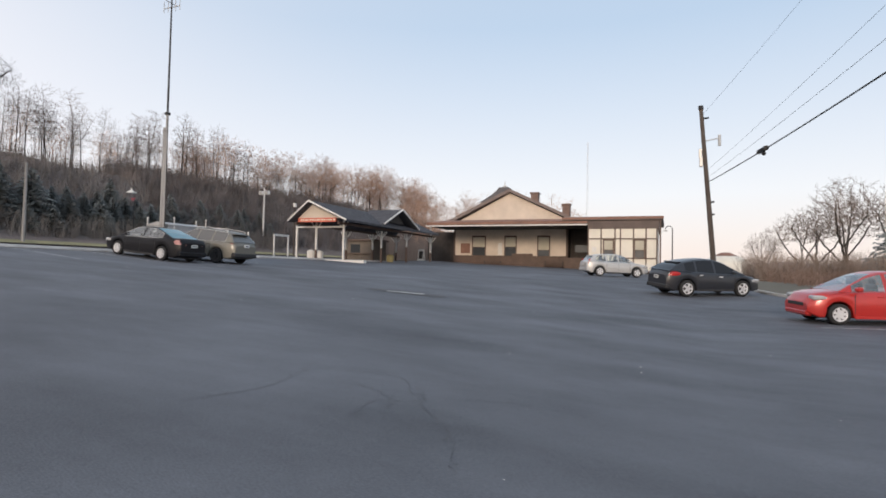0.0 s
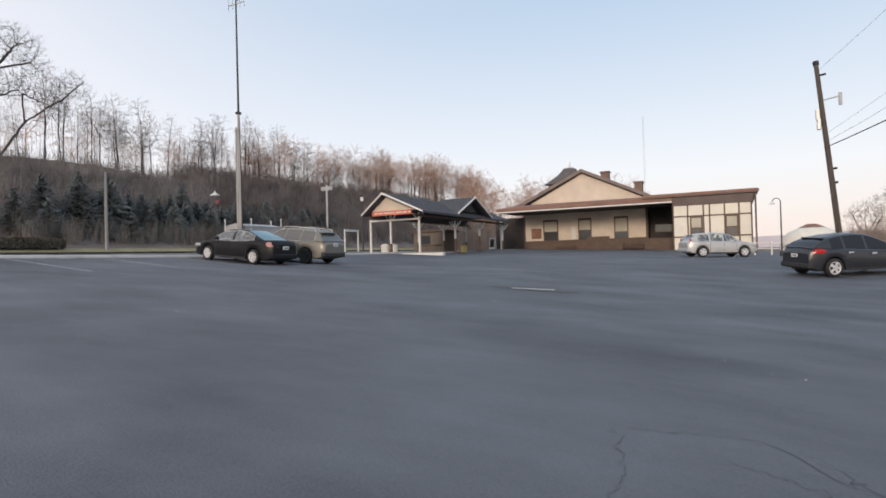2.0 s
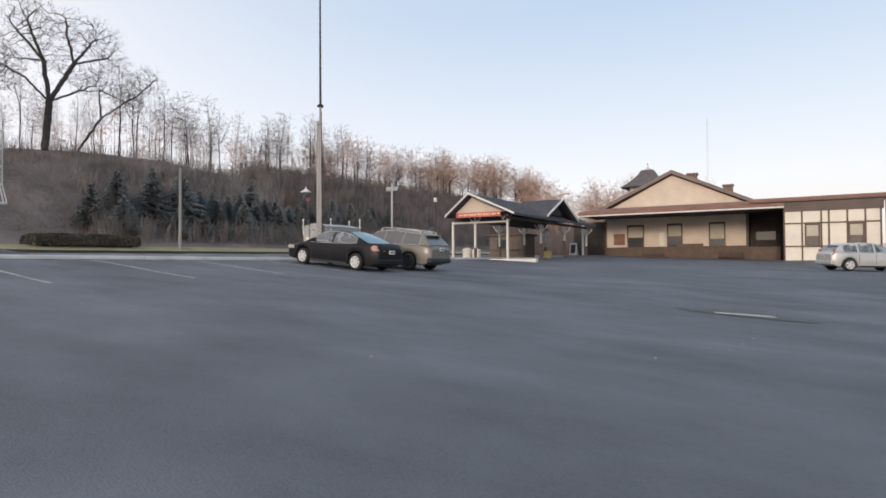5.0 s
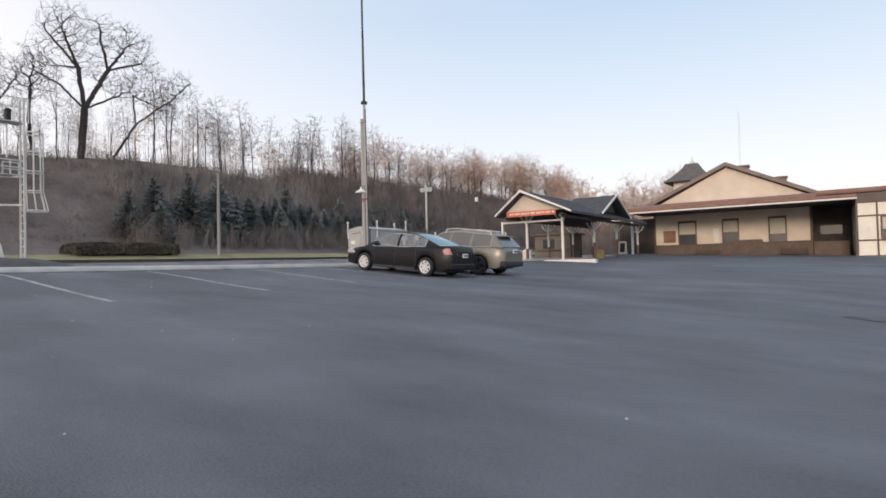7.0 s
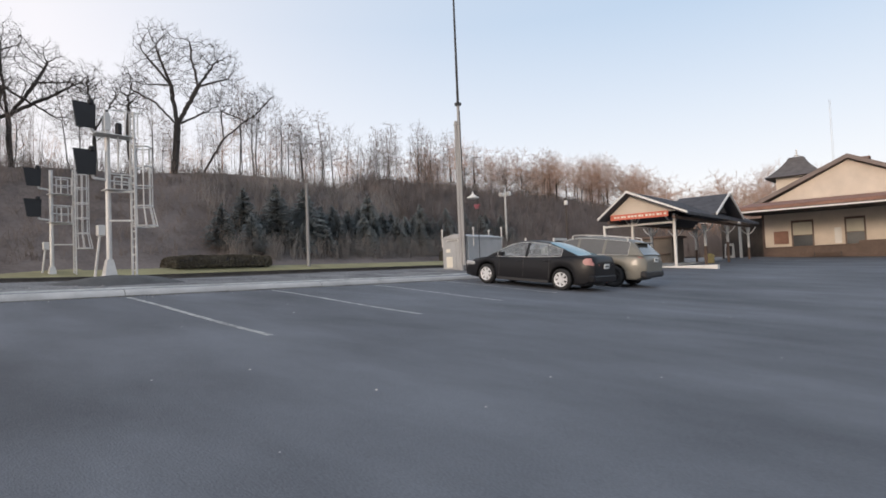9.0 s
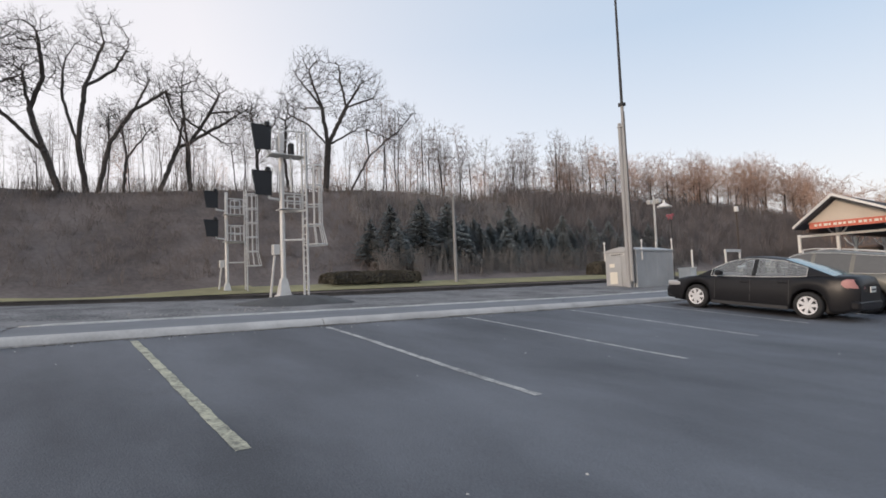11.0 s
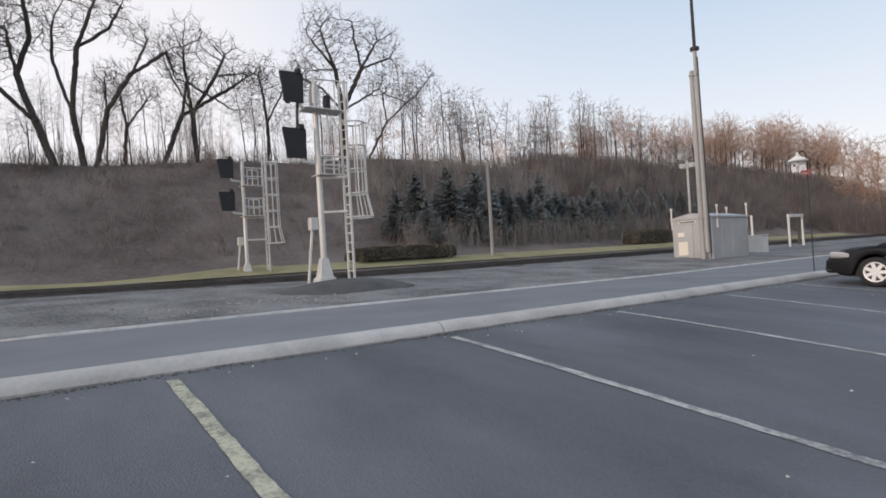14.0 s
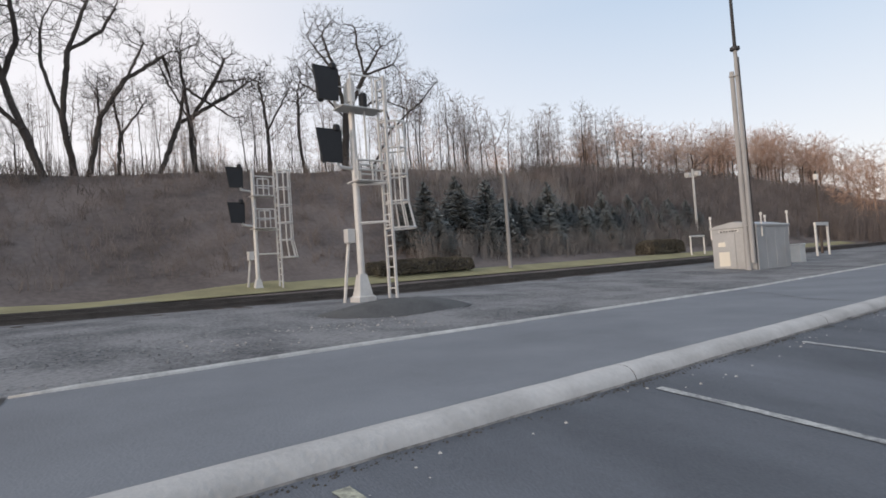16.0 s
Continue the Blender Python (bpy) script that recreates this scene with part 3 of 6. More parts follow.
# east wing
EX0, EX1, EY = -7.3, -0.9, 56.0
wing = part("wing_wall", blk(EX0, EX1, EY, EY + 9, 1.2, 5.75), PANELW, station, "pale panelled wing wall")
bm = bmesh.new()
prism(bm, [(EY - 0.06, 5.7), (EY - 0.4, 6.45), (EY + 9.2, 6.45), (EY + 9.2, 5.7)], "x", EX0 - 0.02, EX1 + 0.12)
part("wing_fascia", bm, FASCIA, station, "deep taupe fascia")
part("wing_roof", blk(EX0 - 2.5, EX1 + 0.5, EY - 0.55, EY + 9.6, 6.5, 6.85, 0.03), FASCIA, station, "flat roof with a brown edge")
part("roof_edge", blk(EX0 - 2.5, EX1 + 0.54, EY - 0.6, EY - 0.5, 6.6, 6.8, 0.01), ROOFR, station)
for x in (EX0 + 0.02, -6.05, -4.75, -4.25, -3.05, -1.92, EX1 - 0.06):
    part("stud", blk(x - 0.06, x + 0.06, EY - 0.05, EY - 0.003, 1.6, 5.7), BROWN, wing)
for z in (2.85, 4.72):
    part("rail_board", blk(EX0, EX1, EY - 0.045, EY - 0.002, z - 0.06, z + 0.06), BROWN, wing)
for x0, x1 in ((-5.75, -4.95), (-2.9, -2.1)):
    window(wing, x0, x1, EY - 0.05, 2.9, 4.55, 0.45)
part("wing_base", blk(EX0, EX1, EY - 0.06, EY - 0.001, 1.2, 1.7), BROWN, wing)
part("notice", blk(-6.9, -6.5, EY - 0.06, EY - 0.04, 3.4, 3.9), WHITEP, wing)
part("corner_post", blk(-0.72, -0.58, 55.6, 55.74, 1.2, 6.5), BROWN, station, "brown corner post")
part("platform_kerb", blk(-24.5, -7.4, 55.9, SY, 1.2, 1.56, 0.02), WALK, station, "low station platform")


def bench(x, y, z):
    """A slatted platform bench that faces the lot."""
    b = thing("platform_bench", pose(x, y, z), "dark brown slatted bench against the station wall", "bench", "station benches")
    for k in range(4):
        part("seat_slat", blk(-1.1, 1.1, -0.45 + 0.12 * k, -0.36 + 0.12 * k, 0.43, 0.47, 0.008), BROWN, b)
    for k in range(3):
        part("back_slat", blk(-1.1, 1.1, 0.04, 0.07, 0.55 + 0.13 * k, 0.64 + 0.13 * k, 0.008), BROWN, b)
    for sx in (-0.95, 0.95):
        part("leg", blk(sx - 0.03, sx + 0.03, -0.42, -0.36, 0, 0.43), TRIMB, b)
        part("leg", blk(sx - 0.03, sx + 0.03, 0.0, 0.06, 0, 0.95), TRIMB, b)
        part("armrest", blk(sx - 0.03, sx + 0.03, -0.45, 0.04, 0.62, 0.66, 0.01), BROWN, b)


for x in (-18.6, -11.6):
    bench(x, SY - 0.32, 1.56)


# ---- open shelter beside the platform ----
shelter = thing("shelter", pose(0, 0, 0), "open timber platform shelter with white posts and dark shingled gables", "shelter")
RX, RZ, EZ = -25.7, 6.56, 5.05
for sx, ex in ((-1, -27.52), (1, -22.33)):
    bm = bmesh.new()
    prism(bm, [(RX, RZ), (ex, EZ), (ex, EZ - 0.14), (RX, RZ - 0.16)], "y", 35.6, 54)
    rf = part("roof_slope", bm, SHINGLE, shelter, "dark shingle roof slope")
    n = math.hypot(ex - RX, RZ - EZ)
    for k in range(9):
        a, b = k / 9, (k + 1) / 9
        bm = bmesh.new()
        pa, pb = (RX + (ex - RX) * a, RZ + (EZ - RZ) * a), (RX + (ex - RX) * b, RZ + (EZ - RZ) * b)
        prism(bm, [(pa[0], pa[1] + 0.004), (pb[0], pb[1] + 0.004), (pb[0], pb[1] + 0.03), (pa[0], pa[1] + 0.01)], "y", 35.7, 53.9)
        part("shingle_course", bm, SHINGLE, rf)
    bm = bmesh.new()
    prism(bm, [(RX, RZ + 0.04), (ex + 0.06 * sx, EZ + 0.02), (ex + 0.06 * sx, EZ - 0.1), (RX, RZ - 0.1)], "y", 35.52, 35.62)
    part("barge_board", bm, WHITEP, rf, "white barge board")
bm = bmesh.new()
prism(bm, [(-27.1, 5.2), (-23.0, 5.2), (RX + 0.02, 6.36)], "y", 36.2, 36.28)
gb = part("gable_boarding", bm, CREAM, shelter, "cream gable boarding")
for k in range(8):
    z = 5.24 + 0.14 * k
    f = (6.36 - z) / 1.16
    part("board_lap", blk(RX - 1.36 * f, RX + 2.66 * f, 36.185, 36.2, z, z + 0.02), CREAM, gb)
part("sign_board", blk(-27.0, -23.5, 36.1, 36.18, 4.9, 5.24, 0.015), SIGNM, shelter, "orange-red name board with pale lettering bars")
for k in range(15):
    part("letter_bar", blk(-26.75 + 0.215 * k, -26.66 + 0.215 * k + (0.05, 0.02, 0.08, 0.0, 0.06)[k % 5], 36.085, 36.11, 5.02, 5.14), PANELW, shelter)
part("tie_beam", blk(-28.0, -23.5, 37.2, 37.34, 4.55, 4.68, 0.02), WHITEP, shelter, "white tie beam")


def shelter_post(x, y, z0, z1, knee, low):
    """A post with curved-looking knee braces; low: how high its dark lower part reaches."""
    p = part("post", blk(x - 0.075, x + 0.075, y - 0.075, y + 0.075, z0 + low, z1, 0.015), WHITEP, shelter, "white timber post")
    if low:
        part("post_base", blk(x - 0.08, x + 0.08, y - 0.08, y + 0.08, z0, z0 + low, 0.015), BROWN, p, "dark brown lower post")
    for dx, dy in knee:
        for f, g in ((0.0, 0.5), (0.5, 1.0)):
            part("knee_brace", rod((x + dx * f ** 0.6, y + dy * f ** 0.6, z1 - 0.62 + 0.59 * f), (x + dx * g ** 0.6, y + dy * g ** 0.6, z1 - 0.62 + 0.59 * g), 0.045, n=6), WHITEP, p)


ALL = ((0.55, 0), (-0.55, 0), (0, 0.6), (0, -0.6))
for x, y, kn, low in ((-23.6, 37.4, ((-0.55, 0), (0, 0.6)), 0), (-26.15, 37.4, ((0.5, 0), (-0.5, 0), (0, 0.6)), 1.2), (-27.95, 37.3, (), 0), (-23.65, 43.7, ALL, 1.6), (-27.3, 43.7, ALL, 1.4), (-23.3, 48.1, ALL, 1.9), (-27.0, 48.1, ALL, 1.6), (-23.0, 53.2, ALL, 1.5), (-27, 53.2, ALL, 1.5)):
    shelter_post(x, y, 1.6, 5.12 if y < 38 and kn else 4.72, kn, low)
for x in (-23.1, -27.0):
    part("plate_beam", blk(x - 0.08, x + 0.08, 35.8, 53.8, 4.72, 4.9, 0.015), BROWN, shelter)
# cross gable
bm = bmesh.new()
for sy, ye in ((-1, 41.8), (1, 48.75)):
    prism(bm, [(45.2, 6.78), (ye, 5.24), (ye, 5.1), (45.2, 6.62)], "x", -25.7, -22.35)
part("cross_roof", bm, SHINGLE, shelter, "dark cross gable")
bm = bmesh.new()
for sy, ye in ((-1, 41.7), (1, 48.85)):
    prism(bm, [(45.2, 6.83), (ye, 5.26), (ye, 5.14), (45.2, 6.7)], "x", -22.37, -22.27)
part("cross_barge_board", bm, WHITEP, shelter)
# dark panel added for the shade inside the open gable
bm = bmesh.new()
prism(bm, [(43.6, 5.5), (46.8, 5.5), (45.2, 6.5)], "x", -23.0, -22.94)
part("cross_gable_boarding", bm, DARKIN, shelter, "dark panel standing for shade in the open cross gable")
part("slab", blk(-29.0, -22.6, 36.6, 54.2, 1.2, 1.8, 0.03), CONCRETE, shelter, "concrete slab with a pale edge")


bm = bmesh.new()
zt = lot(-22.8, 36.3)
prism(bm, [(36.1, zt - 0.2), (36.1, zt + 0.1), (36.14, zt + 0.13), (36.5, zt + 0.13), (36.5, zt - 0.2)], "x", -24.4, -21.0)
solid("platform_edge", bm, WHITEP, "white-painted concrete edge before the shelter", "kerb", kind="structure")


def kiosk():
    k = thing("kiosk", pose(-29.5, 51.0, 1.8), "small tan wooden kiosk under the shelter", "kiosk")
    part("body", blk(-1.7, 1.7, -1.4, 1.4, 0, 2.35), TAN, k)
    part("roof", blk(-1.95, 1.95, -1.65, 1.65, 2.35, 2.52, 0.02), BROWN, k)
    part("counter", blk(-1.5, 1.5, -1.62, -1.4, 1.0, 1.08, 0.01), BROWN, k)
    part("hatch", blk(-0.9, 0.2, -1.43, -1.4, 1.15, 2.0), WINDOW, k)
    for i in range(8):
        part("board", blk(-1.7 + 0.425 * i + 0.01, -1.7 + 0.425 * i + 0.41, -1.43, -1.405, 0.05, 0.98), TAN, k)


kiosk()


def bin_white(x, y, z, h, label, material, name="litter_bin"):
    b = thing(name, pose(x, y, z), label, "bin")
    bm = bmesh.new()
    tube(bm, (0, 0, 0), (0, 0, h), 0.3, 0.34, 14)
    part("drum", bm, material, b)
    bm = bmesh.new()
    tube(bm, (0, 0, h), (0, 0, h + 0.08), 0.36, 0.36, 14)
    tube(bm, (0, 0, h + 0.08), (0, 0, h + 0.2), 0.34, 0.15, 14)
    part("lid", bm, material, b)


bin_white(-27.7, 38.9, 1.8, 0.85, "white drum litter bin beside the shelter post", WHITEP)
bin_white(-27.0, 39.1, 1.8, 0.8, "white drum litter bin beside the shelter post", WHITEP)
YELL = mat("yellow_paint", (0.36, 0.29, 0.12), 0.6, 0, 0.1, 2, 20)
bin_white(-24.2, 46.5, 1.8, 0.7, "small yellow bin on the shelter slab", YELL)
# dark heap of fine stone by the signal, and soil with dead weeds along the foot of the kerb
HEAPM = mat("dark_chippings", (0.12, 0.12, 0.12), 0.95, 0, 0, 1.0, 22, 0.8, color2=(0.065, 0.065, 0.066))
bm = bmesh.new()
rings = []
for q in (1.0, 0.8, 0.55, 0.3, 0.02):
    rings.append([bm.verts.new((-33.2 + 1.2 * q * math.cos(a), 10.3 + 2.3 * q * math.sin(a), land(-33.2, 10.3) - 0.02 + 0.34 * (1 - q * q) + 0.05 * noise.noise((q * 3, math.cos(a) * 2, math.sin(a) * 2)))) for a in [k * math.tau / 28 for k in range(28)]])
for a, b in zip(rings, rings[1:]):
    for k in range(28):
        bm.faces.new((a[k], a[(k + 1) % 28], b[(k + 1) % 28], b[k])).smooth = True
solid("gravel_mound", bm, HEAPM, "low dark heap of chippings beside the signal", "heap")
SOIL = mat("gutter_soil", (0.09, 0.082, 0.073), 0.95, 0, 0, 3, 30, 0.8, color2=(0.05, 0.045, 0.036))
bm = bmesh.new()
for k in range(2600):
    y = rng.uniform(-4, 26)
    if noise.noise((y * 0.9, 3, 0)) < -0.05 and rng.random() < 0.75:
        continue
    x = -24.84 + abs(rng.gauss(0, 0.045))
    s = rng.uniform(0.004, 0.013)
    z = lot(x, y)
    vs = [bm.verts.new((x + s * math.cos(a) * 1.3, y + 1.6 * s * math.sin(a), z - 0.004)) for a in (0.2, 1.8, 3.3, 4.8)]
    top = bm.verts.new((x, y, z + s * rng.uniform(0.5, 1.2)))
    for i in range(4):
        bm.faces.new((vs[i], vs[(i + 1) % 4], top))
solid("gutter_debris", bm, SOIL, "dark soil and leaf crumbs along the kerb foot", "debris", kind="stuff")


# ---- trackside equipment ----
def bungalow():
    b = thing("signal_bungalow", pose(-32.5, 28.75, 1.98), "grey aluminium signal equipment bungalow on short legs", "equipment cabinet")
    W, D, H = 1.98, 3.45, 2.3
    part("body", blk(-W, 0, 0, D, 0.14, H - 0.14, 0.02), BOXM, b)
    bm = bmesh.new()
    prism(bm, [(-W - 0.06, H - 0.14), (0.06, H - 0.14), (0.06, H - 0.06), (-W / 2, H + 0.14), (-W - 0.06, H - 0.06)], "y", -0.06, D + 0.06)
    part("roof", bm, BOXM, b, "shallow ridged metal roof")
    door = part("door", blk(-W + 0.15, -W + 1.05, -0.03, 0, 0.25, H - 0.3, 0.01), BOXM, b)
    part("notice", blk(-W + 0.3, -W + 0.78, -0.045, -0.03, 0.45, 1.1), PANELW, door, "pale notice sheet")
    part("notice", blk(-W + 0.3, -W + 0.62, -0.045, -0.03, 1.35, 1.55), PANELW, door, "pale notice sheet")
    part("name_strip", blk(-W + 0.35, -0.75, -0.03, -0.001, H - 0.33, H - 0.2), PLATE, b, "white strip with dark bars")
    for k in range(6):
        part("bar", blk(-W + 0.42 + 0.13 * k, -W + 0.51 + 0.13 * k, -0.036, -0.028, H - 0.3, H - 0.23), TRIMB, b)
    part("panel", blk(-0.82, -0.12, -0.025, 0, 0.3, H - 0.4, 0.01), BOXM, b)
    for k in range(3):
        part("side_rib", blk(0, 0.008, 0.9 + 1.0 * k, 0.98 + 1.0 * k, 0.2, H - 0.2), BOXM, b)
    for x in (-W + 0.12, -0.12):
        for y in (0.12, D - 0.12):
            part("leg", blk(x - 0.08, x + 0.08, y - 0.08, y + 0.08, -0.12, 0.14), STEEL, b)
    for x, y, h in ((-W, 0, 0.5), (0.02, 0.5, 0.5), (-0.02, D, 0.6), (-1.0, D, 0.5)):
        p = part("vent_pipe", rod((x, y, H - 0.6), (x, y, H + h - 0.15), 0.035, n=8), WHITEP, b)
        part("pipe_cap", rod((x, y, H + h - 0.15), (x, y, H + h - 0.03), 0.06, n=8), WHITEP, p)


bungalow()
mast = thing("radio_mast", pose(-32.72, 28.45, 1.95), "tall telescoping steel radio mast beside the signal bungalow", "mast")
part("footing", blk(-0.35, 0.35, -0.35, 0.35, -0.1, 0.12, 0.03), CONCRETE, mast)
part("lower_tube", rod((-0.1, 0.0, 0.1), (-0.1, 0.0, 9.05), 0.115, 0.095, 12), MASTM, mast)
part("inner_tube", rod((0.12, 0, 0.6), (0.12, 0, 10.1), 0.1, 0.08, 12), MASTM, mast)
part("collar", rod((0.12, 0, 9.95), (0.12, 0, 10.08), 0.2, n=12), TRIMB, mast)
part("upper_tube", rod((0.12, 0, 10.05), (0.12, 0, 18.2), 0.075, 0.05, 10), TRIMB, mast, "dark upper tube")
for z in (2.2, 8.8):
    part("clamp", blk(-0.2, 0.2, -0.12, 0.12, z, z + 0.06, 0.01), MASTM, mast)
bm = bmesh.new()
tube(bm, (-0.6, 0, 17.6), (0.9, 0, 17.6), 0.03, n=6)
tube(bm, (0.12, -0.5, 17.9), (0.12, 0.5, 17.9), 0.03, n=6)
for x in (-0.6, -0.2, 0.5, 0.9):
    tube(bm, (x, 0, 17.3), (x, 0, 18.1), 0.025, n=6)
part("antenna", bm, STEEL, mast, "small cross antenna")
part("lead", rod((0.3, -0.05, 0.3), (0.25, -0.05, 9.6), 0.025, n=6), TRIMB, mast)

portal = thing("white_frame", pose(-35.0, 43.2, 2.0), "white painted steel portal frame on the platform", "frame")
for y in (0, 2.1):
    part("upright", blk(-0.06, 0.06, y - 0.06, y + 0.06, -0.1, 2.4, 0.01), WHITEP, portal)
part("crossbar", blk(-0.07, 0.07, -0.07, 2.17, 2.3, 2.5, 0.01), WHITEP, portal)
for y in (0, 2.1):
    part("foot", blk(-0.16, 0.16, y - 0.16, y + 0.16, -0.12, 0.08, 0.01), CONCRETE, portal)
guard = thing("pole_guard", pose(-46.6, 49.6, land(-46.6, 50.8)), "low white pipe guard frame near the floodlight pole", "frame")
for y in (0, 2.3):
    part("upright", rod((0, y, -0.2), (0, y, 1.7), 0.07, n=8), WHITEP, guard)
part("crossbar", rod((0, -0.1, 1.65), (0, 2.4, 1.65), 0.08, n=8), WHITEP, guard)
lone = thing("marker_post", pose(-36.4, 41.2, 1.9), "slim white marker post by the platform", "post")
part("shaft", rod((0, 0, -0.2), (0, 0, 2.6), 0.07, n=10), WHITEP, lone)
part("cap", rod((0, 0, 2.6), (0, 0, 2.66), 0.09, 0.05, 10), WHITEP, lone)
cab = thing("relay_case", pose(-33.4, 35.2, 2.0), "small white relay case beyond the bungalow", "equipment cabinet")
part("case", blk(-0.38, 0.38, -0.35, 0.35, 0.15, 1.15, 0.02), WHITEP, cab)
part("lid", blk(-0.42, 0.42, -0.39, 0.39, 1.15, 1.22, 0.02), WHITEP, cab)
part("door_line", blk(0.385, 0.39, -0.3, 0.3, 0.25, 0.27), STEEL, cab)
part("plinth", blk(-0.42, 0.42, -0.38, 0.38, -0.2, 0.15, 0.01), CONCRETE, cab)


def signal(x, y, z, H, heads, ladder_top, cage, name, label):
    """A railway signal: post with base, working platform with rails, ladder with safety cage, two signal heads."""
    s = thing("railway_signal", pose(x, y, z), label, "railway signal", "signals")
    base = bmesh.new()
    rows = [[base.verts.new((r * a, r * b, h)) for a, b in ((-1, -1), (1, -1), (1, 1), (-1, 1))] for r, h in ((0.27, -0.1), (0.27, 0.06), (0.21, 0.1), (0.11, 0.7))]
    for a, b in zip(rows, rows[1:]):
        for k in range(4):
            base.faces.new((a[k], a[(k + 1) % 4], b[(k + 1) % 4], b[k]))
    base.faces.new(rows[-1])
    part("base", base, SILVER, s, "cast tapered base")
    part("mast", rod((0, 0, 0.6), (0, 0, H), 0.1, 0.095, 12), SILVER, s)
    part("case", blk(-0.26, -0.02, -0.36, -0.1, 1.6, 2.0, 0.02), SILVER, s, "grey junction case")
    part("conduit", rod((-0.2, -0.25, 1.6), (-0.35, -0.4, -0.1), 0.05, n=8), SILVER, s)
    # working platform
    for pz in heads["platforms"]:
        p = part("platform", blk(-0.25, 0.4, -0.15, 0.85, pz - 0.04, pz, 0.01), SILVER, s, "small grating platform")
        for xx, yy in ((-0.23, 0.3), (0.38, -0.13), (-0.23, 0.83), (0.38, 0.83), (0.38, 0.35)):
            part("guard_post", rod((xx, yy, pz), (xx, yy, pz + heads["rail"]), 0.03, n=6), SILVER, p)
        for hz in (0.5, 1.0):
            zz = pz + heads["rail"] * hz
            for a, b in (((0.38, -0.13), (0.38, 0.83)), ((-0.23, 0.3), (-0.23, 0.83))):
                part("guard_rail", rod((*a, zz), (*b, zz), 0.03, n=6), SILVER, p)
    # ladder, facing along the track, with its safety cage beyond it
    lx, ly = heads["ladder"]
    for xx in (lx - 0.19, lx + 0.19):
        part("stringer", blk(xx - 0.035, xx + 0.035, ly - 0.03, ly + 0.03, -0.1, ladder_top), SILVER, s)
    n = int(ladder_top / 0.3)
    for k in range(n):
        part("rung", rod((lx - 0.17, ly, 0.25 + 0.3 * k), (lx + 0.17, ly, 0.25 + 0.3 * k), 0.02, n=6), SILVER, s)
    for zz in (heads["platforms"][0] - 1.2, heads["platforms"][0] - 0.1):
        part("stay", rod((0.05, 0, zz), (lx, ly, zz), 0.04, n=6), SILVER, s)
    c0, c1 = cage
    rad = 0.36
    hoops = steps(c0, c1, 0.75)
    cg = part("cage", rod((lx - 0.2, ly, c0), (lx + 0.2, ly, c0), 0.03, n=6), SILVER, s, "ladder safety cage")
    def around(a, f, z0):
        return (lx + rad * f * math.sin(a), ly + 0.03 + rad * f * (1 + math.cos(a)) * 0.9, z0)
    for z0 in hoops:
        bm = bmesh.new()
        flare = 1.25 if z0 == hoops[0] else 1.0
        pts = [around(math.pi + k * math.tau / 14, flare, z0) for k in range(15)]
        mid = Vector((lx, ly + 0.03 + rad * flare * 0.9, z0))
        ring = []
        for p in pts[:-1]:
            out = (Vector(p) - mid).normalized()
            ring.append([bm.verts.new(Vector(p) + out * 0.03 * math.cos(g) + Vector((0, 0, 0.03 * math.sin(g)))) for g in [i * math.tau / 6 for i in range(6)]])
        for k in range(14):
            for i in range(6):
                bm.faces.new((ring[k][i], ring[(k + 1) % 14][i], ring[(k + 1) % 14][(i + 1) % 6], ring[k][(i + 1) % 6]))
        part("hoop", bm, SILVER, cg)
    for a in (-1.9, -1.1, -0.4, 0.4, 1.1, 1.9):
        bm = bmesh.new()
        tube(bm, around(a, 1.25, c0), around(a, 1.0, hoops[1]), 0.024, n=5)
        tube(bm, around(a, 1.0, hoops[1]), around(a, 1.0, c1), 0.024, n=5)
        part("cage_bar", bm, SILVER, cg)
    # signal heads
    for hz, hy in heads["heads"]:
        hd = part("signal_head", prism(bmesh.new(), [(hy - 0.4, hz + 0.48), (hy + 0.36, hz + 0.48), (hy + 0.33, hz - 0.45), (hy - 0.27, hz - 0.45)], "x", 0.02, 0.1), BLACK, s, "black signal backboard, narrower below")
        part("head_case", blk(-0.16, 0.02, hy - 0.24, hy + 0.24, hz - 0.4, hz + 0.4, 0.03), BLACK, hd)
        part("hood", blk(0.02, 0.16, hy + 0.1, hy + 0.3, hz + 0.42, hz + 0.62, 0.04), BLACK, hd)
        for k in range(3):
            zz = hz + 0.27 - 0.27 * k
            part("visor", rod((-0.16, hy, zz), (-0.4, hy, zz - 0.02), 0.1, 0.1, 12), BLACK, hd)
        part("head_arm", rod((0, hy + 0.25, hz - 0.55), (0, 0.0, hz - 0.6), 0.05, n=8), SILVER, s)
        part("arm_riser", rod((0, hy + 0.25, hz - 0.55), (0, hy + 0.25, hz - 0.2), 0.05, n=8), SILVER, s)
    return s


sig = signal(-35.7, 10.9, 2.55, 4.6, {"platforms": [3.35], "rail": 0.55, "heads": [(6.05, -0.75), (4.3, -0.75)], "ladder": (0.5, 0.7)}, 6.3, (1.95, 5.0), "a", "silver railway signal mast with caged ladder and black heads")
